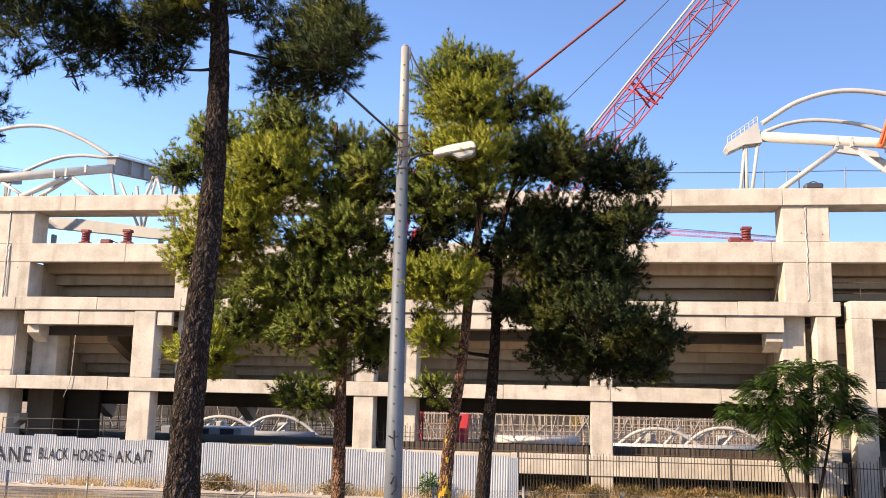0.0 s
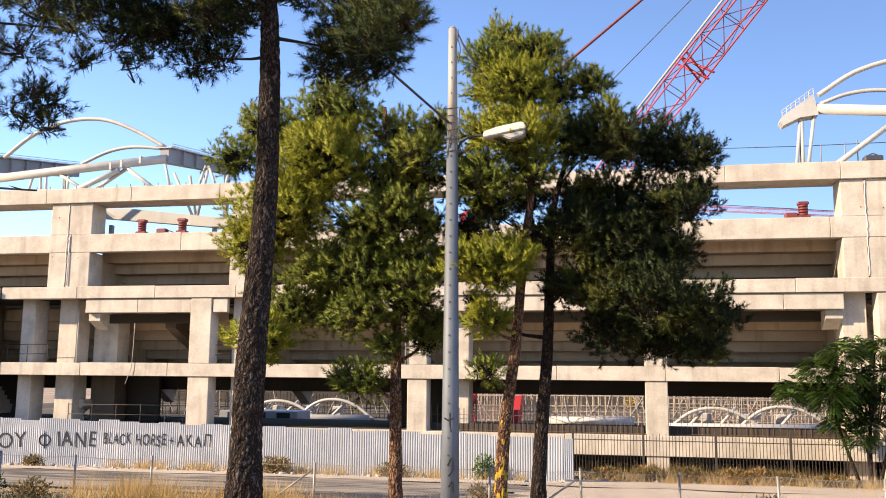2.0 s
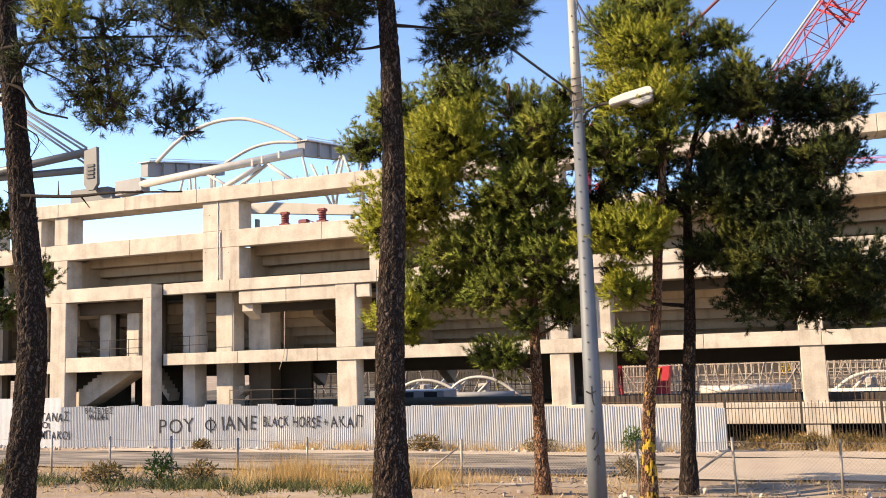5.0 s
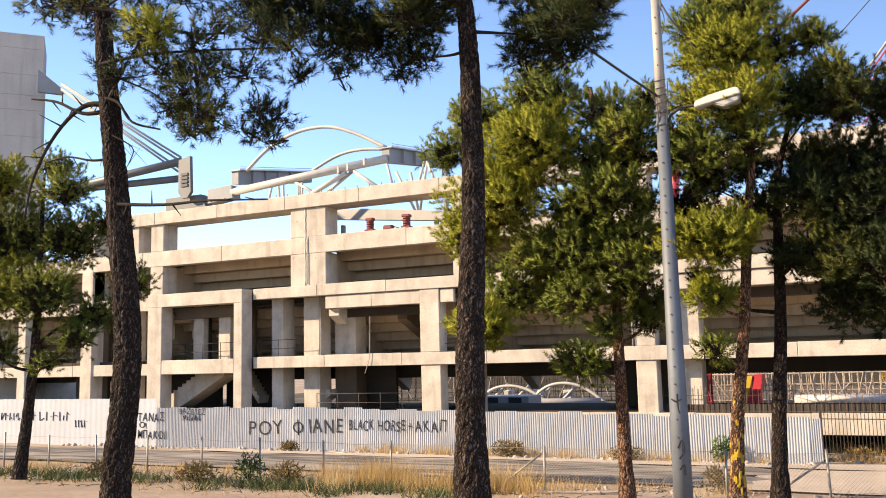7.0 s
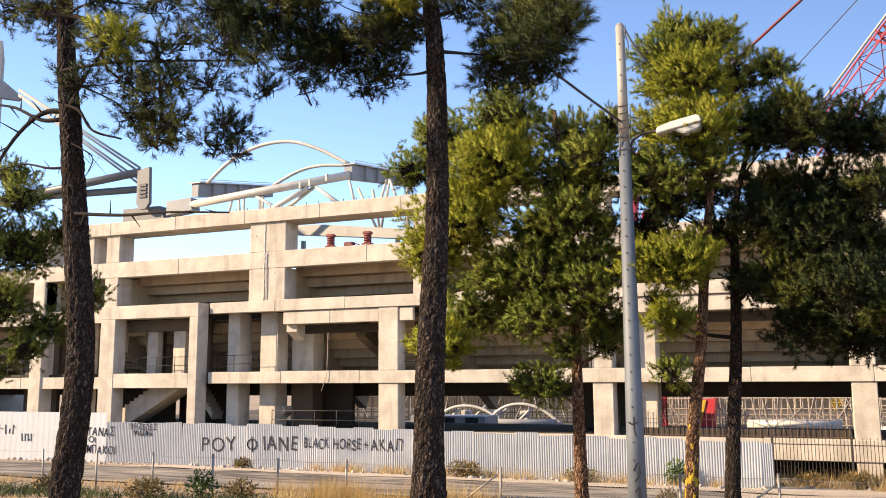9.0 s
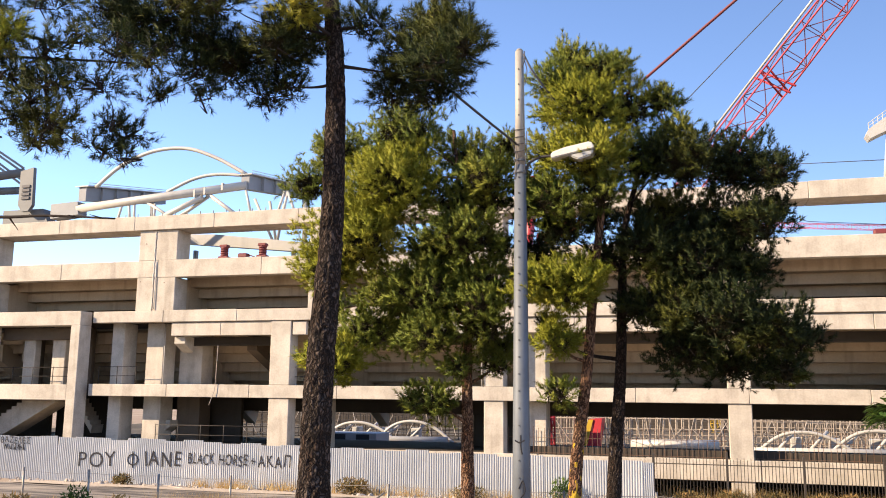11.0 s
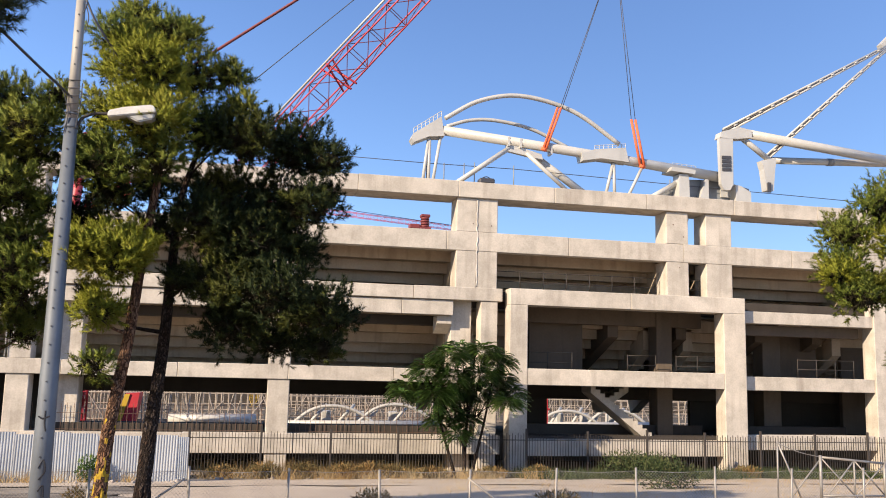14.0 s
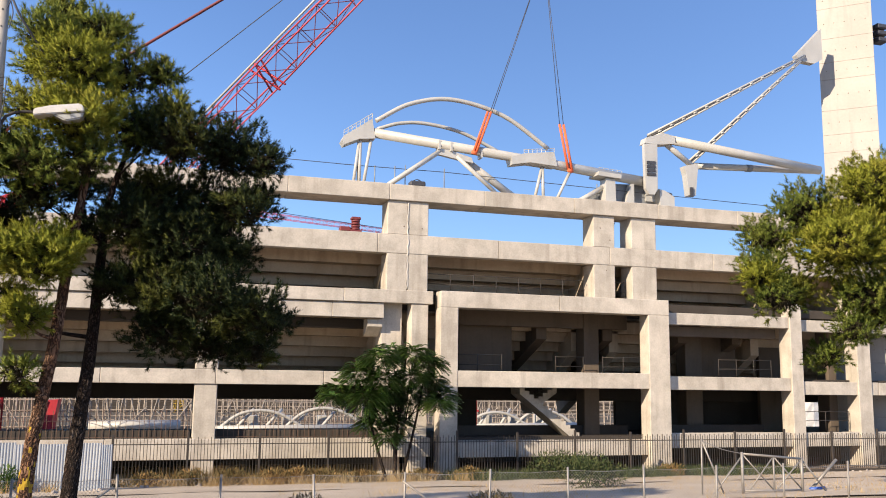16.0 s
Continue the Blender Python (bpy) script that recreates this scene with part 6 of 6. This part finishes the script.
def stuff(name, tri, mat, label, category):
    return tagged(new(name, triangles(name, tri, mat)), label, category, kind="stuff")


nr = np.random.default_rng(77)
spots = [(x, y) for x, y in zip(nr.uniform(-26, 16, 130), nr.uniform(17.2, 21.6, 130))]
stuff("dry_grass", blades(nr, spots, 46, 0.30, 0.006, 0.22, 0.35), STRAW, "straw-coloured dry grass along the wire fence", "grass")
spots = [(x, y) for x, y in zip(np.concatenate((nr.normal(-10.6, 0.7, 30), nr.normal(-7.9, 0.6, 18))), nr.normal(18.3, 0.5, 48))]
stuff("dry_grass", blades(nr, spots, 90, 0.62, 0.006, 0.2, 0.28), STRAW, "tall golden dry grass clump by the road", "grass")
spots = [(x, y) for x, y in zip(nr.normal(4, 3.4, 60), nr.uniform(38.4, 39.3, 60))]
stuff("dry_grass", blades(nr, spots, 40, 0.75, 0.011, 0.25, 0.5), WEED, "brown dry weeds against the railings", "weeds")
spots = [(x, y) for x, y in zip(nr.uniform(-22, -3, 55), nr.uniform(35.2, 35.9, 55))]
stuff("dry_grass", blades(nr, spots, 40, 0.5, 0.012, 0.22, 0.4), STRAW, "dry grass growing at the foot of the sheet fence", "grass")


spots = [(x, y) for x, y in zip(nr.uniform(-1.5, 13, 60), nr.uniform(37.4, 39.0, 60))]
stuff("dry_grass", blades(nr, spots, 44, 0.5, 0.011, 0.3, 0.45), STRAW, "dry yellow grass along the kerb of the railings", "grass")
spots = [(x, y) for x, y in zip(nr.uniform(-26, 18, 240), nr.uniform(14.6, 18.6, 240))]
stuff("dry_grass", blades(nr, spots, 22, 0.14, 0.005, 0.25, 0.6), STRAW, "short dry stubble on the bare soil", "grass")
spots = [(x, y) for x, y in zip(nr.uniform(4, 34, 160), nr.uniform(22, 36, 160))]
stuff("dry_grass", blades(nr, spots, 24, 0.22, 0.009, 0.35, 0.6), STRAW, "thin dry grass on the bare ground", "grass")


GREEN_WEED = material("green_weeds", (0.05, 0.075, 0.025), (0.03, 0.045, 0.016), 0.6, scale=3, grain=4, bump=0, third=(0.12, 0.13, 0.05), leaf=0.2, island=0.35, gloss=0.2)
spots = [(x, y) for x, y in zip(nr.uniform(-25, -8, 70), nr.normal(17.0, 0.5, 70))]
stuff("green_weeds", blades(nr, spots, 60, 0.26, 0.016, 0.26, 0.7), GREEN_WEED, "low dark green weeds along the wire fence", "weeds")
spots = [(x, y) for x, y in zip(nr.uniform(12, 30, 110), nr.uniform(37.0, 39.3, 110))]
stuff("green_weeds", blades(nr, spots, 46, 0.5, 0.026, 0.35, 0.7), GREEN_WEED, "dark weeds in the shade by the railings", "weeds")


def litter(count, x0, x1, y0, y1, seed):
    """Fallen twigs and strips of bark lying about under the pines."""
    rng = random.Random(seed)
    bm = bmesh.new()
    for _ in range(count):
        x, y, a, l = rng.uniform(x0, x1), rng.uniform(y0, y1), rng.uniform(0, 6.28), rng.uniform(0.08, 0.45)
        z = ground_z(y) + 0.04
        tube([(x, y, z), (x + l * math.cos(a) * 0.5, y + l * math.sin(a) * 0.5, z + 0.03), (x + l * math.cos(a), y + l * math.sin(a), z + 0.01)], [0.008, 0.007, 0.004], 4, bm)
    tagged(mesh_object("twig_litter", bm, TWIG), "fallen dark twigs strewn over the soil", "twigs", kind="stuff")


litter(420, -24, 12, 14.5, 21.5, 9)


def bush(x, y, r, h, seed, mat, label):
    g = np.random.default_rng(seed)
    n = int(900 * r)
    v = g.normal(size=(n, 3))
    v /= np.linalg.norm(v, axis=1)[:, None]
    z0 = ground_z(y)
    p = np.array((x, y, z0 + h * 0.5)) + v * g.random(n)[:, None] ** 0.5 * np.array((r, r * 0.7, h * 0.55))
    e = v * 0.6 + g.normal(size=(n, 3)) * 0.5 + np.array((0, 0, 0.4))
    e /= np.linalg.norm(e, axis=1)[:, None]
    s = np.cross(e, g.normal(size=(n, 3)))
    s /= np.linalg.norm(s, axis=1)[:, None]
    size = 0.045 + 0.0012 * y
    tri = np.stack((p - s * size * 0.35, p + s * size * 0.35, p + e * size * 1.6), 1)
    ob = thing("shrub", x, y, z0, label, "shrub", "shrubs")
    part("leaves", triangles("leaves", tri, mat), None, ob)
    for k in range(7):
        q = p[int(g.integers(n))]
        part("stem", tube([(x, y, z0 - 0.05), ((x + q[0]) / 2 + 0.05, (y + q[1]) / 2, (z0 + q[2]) / 2 + 0.1), tuple(q)], [0.02, 0.014, 0.006], 4), TWIG, ob)


shrubs = [(x, y, r * (0.8 if y > 38 else 1.0), h * (0.6 if y > 38 else 1.0), m) for x, y, r, h, m in ((14.6, 29.5, 1.0, 1.3, GREEN_WEED), (15.6, 29.8, 0.8, 1.0, GREEN_WEED), (-0.6, 38.4, 0.8, 1.0, WEED), (2.8, 38.5, 0.9, 1.1, WEED), (5.6, 38.4, 0.8, 1.2, WEED), (8.2, 38.3, 1.0, 0.9, WEED), (11.0, 38.4, 0.9, 0.9, WEED), (13.2, 38.5, 0.8, 1.0, WEED), (17.0, 37.6, 1.3, 1.3, GREEN_WEED), (18.4, 37.8, 1.1, 1.0, GREEN_WEED), (23.5, 38.4, 0.9, 1.0, WEED), (1.2, 38.6, 0.9, 1.2, WEED), (4.6, 38.5, 1.2, 1.1, WEED), (6.6, 38.6, 1.0, 1.0, WEED), (-14.0, 18.0, 0.45, 0.7, LEAF), (-12.6, 17.6, 0.5, 0.55, WEED), (-15.2, 17.4, 0.6, 0.5, WEED),
                                     (-8.2, 18.4, 0.35, 0.6, WEED), (-18.0, 17.3, 0.7, 0.5, WEED), (-9.0, 35.3, 0.7, 0.6, WEED), (-14.0, 35.2, 0.8, 0.7, WEED), (19.6, 38.4, 0.8, 0.9, WEED), (-25.0, 35.0, 0.5, 0.5, WEED), (-5.3, 35.6, 0.5, 1.0, LEAF), (-3.2, 21.0, 0.4, 0.6, WEED), (3.2, 21.0, 0.5, 0.5, WEED), (7.6, 20.4, 0.6, 0.5, WEED))]
for k, (x, y, r, h, m) in enumerate(shrubs):
    bush(x, y, r, h, 50 + k, m, "leafy green weed bush" if m in (LEAF, GREEN_WEED) else "dusty brown-green weed bush")


def rubble(name, count, x0, x1, y0, y1, size, seed, label):
    rng = random.Random(seed)
    bm = bmesh.new()
    for _ in range(count):
        x, y = rng.uniform(x0, x1), rng.uniform(y0, y1)
        s = size * rng.uniform(0.3, 1.2)
        m = Matrix.Translation((x, y, ground_z(y) + s * 0.15)) @ Euler([rng.uniform(0, 3) for _ in range(3)]).to_matrix().to_4x4() @ Matrix.Diagonal((s, s * rng.uniform(0.5, 1), s * rng.uniform(0.3, 0.7), 1))
        made = bmesh.ops.create_icosphere(bm, subdivisions=1, radius=0.5, matrix=m)
        for v in made["verts"]:
            v.co += Vector((rng.uniform(-1, 1), rng.uniform(-1, 1), rng.uniform(-1, 1))) * s * 0.09
    tagged(mesh_object(name, bm, STONE), label, "rubble", kind="stuff")


rubble("rubble", 240, -40, -2, 34.6, 35.8, 0.28, 1, "broken concrete rubble at the foot of the fence")
rubble("rubble", 260, -24, 12, 17.0, 21.5, 0.14, 2, "loose pale stones on the dry soil")
rubble("rubble", 700, -26, 20, 14.5, 21.8, 0.06, 5, "small pebbles and clods scattered on the soil")
rubble("rubble", 200, 4, 40, 22, 36, 0.12, 6, "loose stones on the bare ground")
rubble("rubble", 160, -2, 40, 37.5, 39.3, 0.25, 3, "broken stones along the kerb")


def planks():
    for k, (x, y, a, l) in enumerate(((-22.5, 34.6, 20, 1.8), (-21.9, 34.4, -25, 1.4), (-6.0, 18.6, 12, 1.4), (-5.2, 18.9, 30, 1.1), (10.2, 39.0, 60, 1.0))):
        bm = box(-l / 2, l / 2, -0.06, 0.06, 0, 0.035, 0.005)
        bmesh.ops.transform(bm, matrix=Matrix.Translation((x, y, ground_z(y) + 0.06)) @ Matrix.Rotation(radians(a), 4, "Z"), verts=bm.verts)
        tagged(mesh_object("plank", bm, STONE), "weathered timber plank lying on the ground", "plank", "loose planks")


planks()
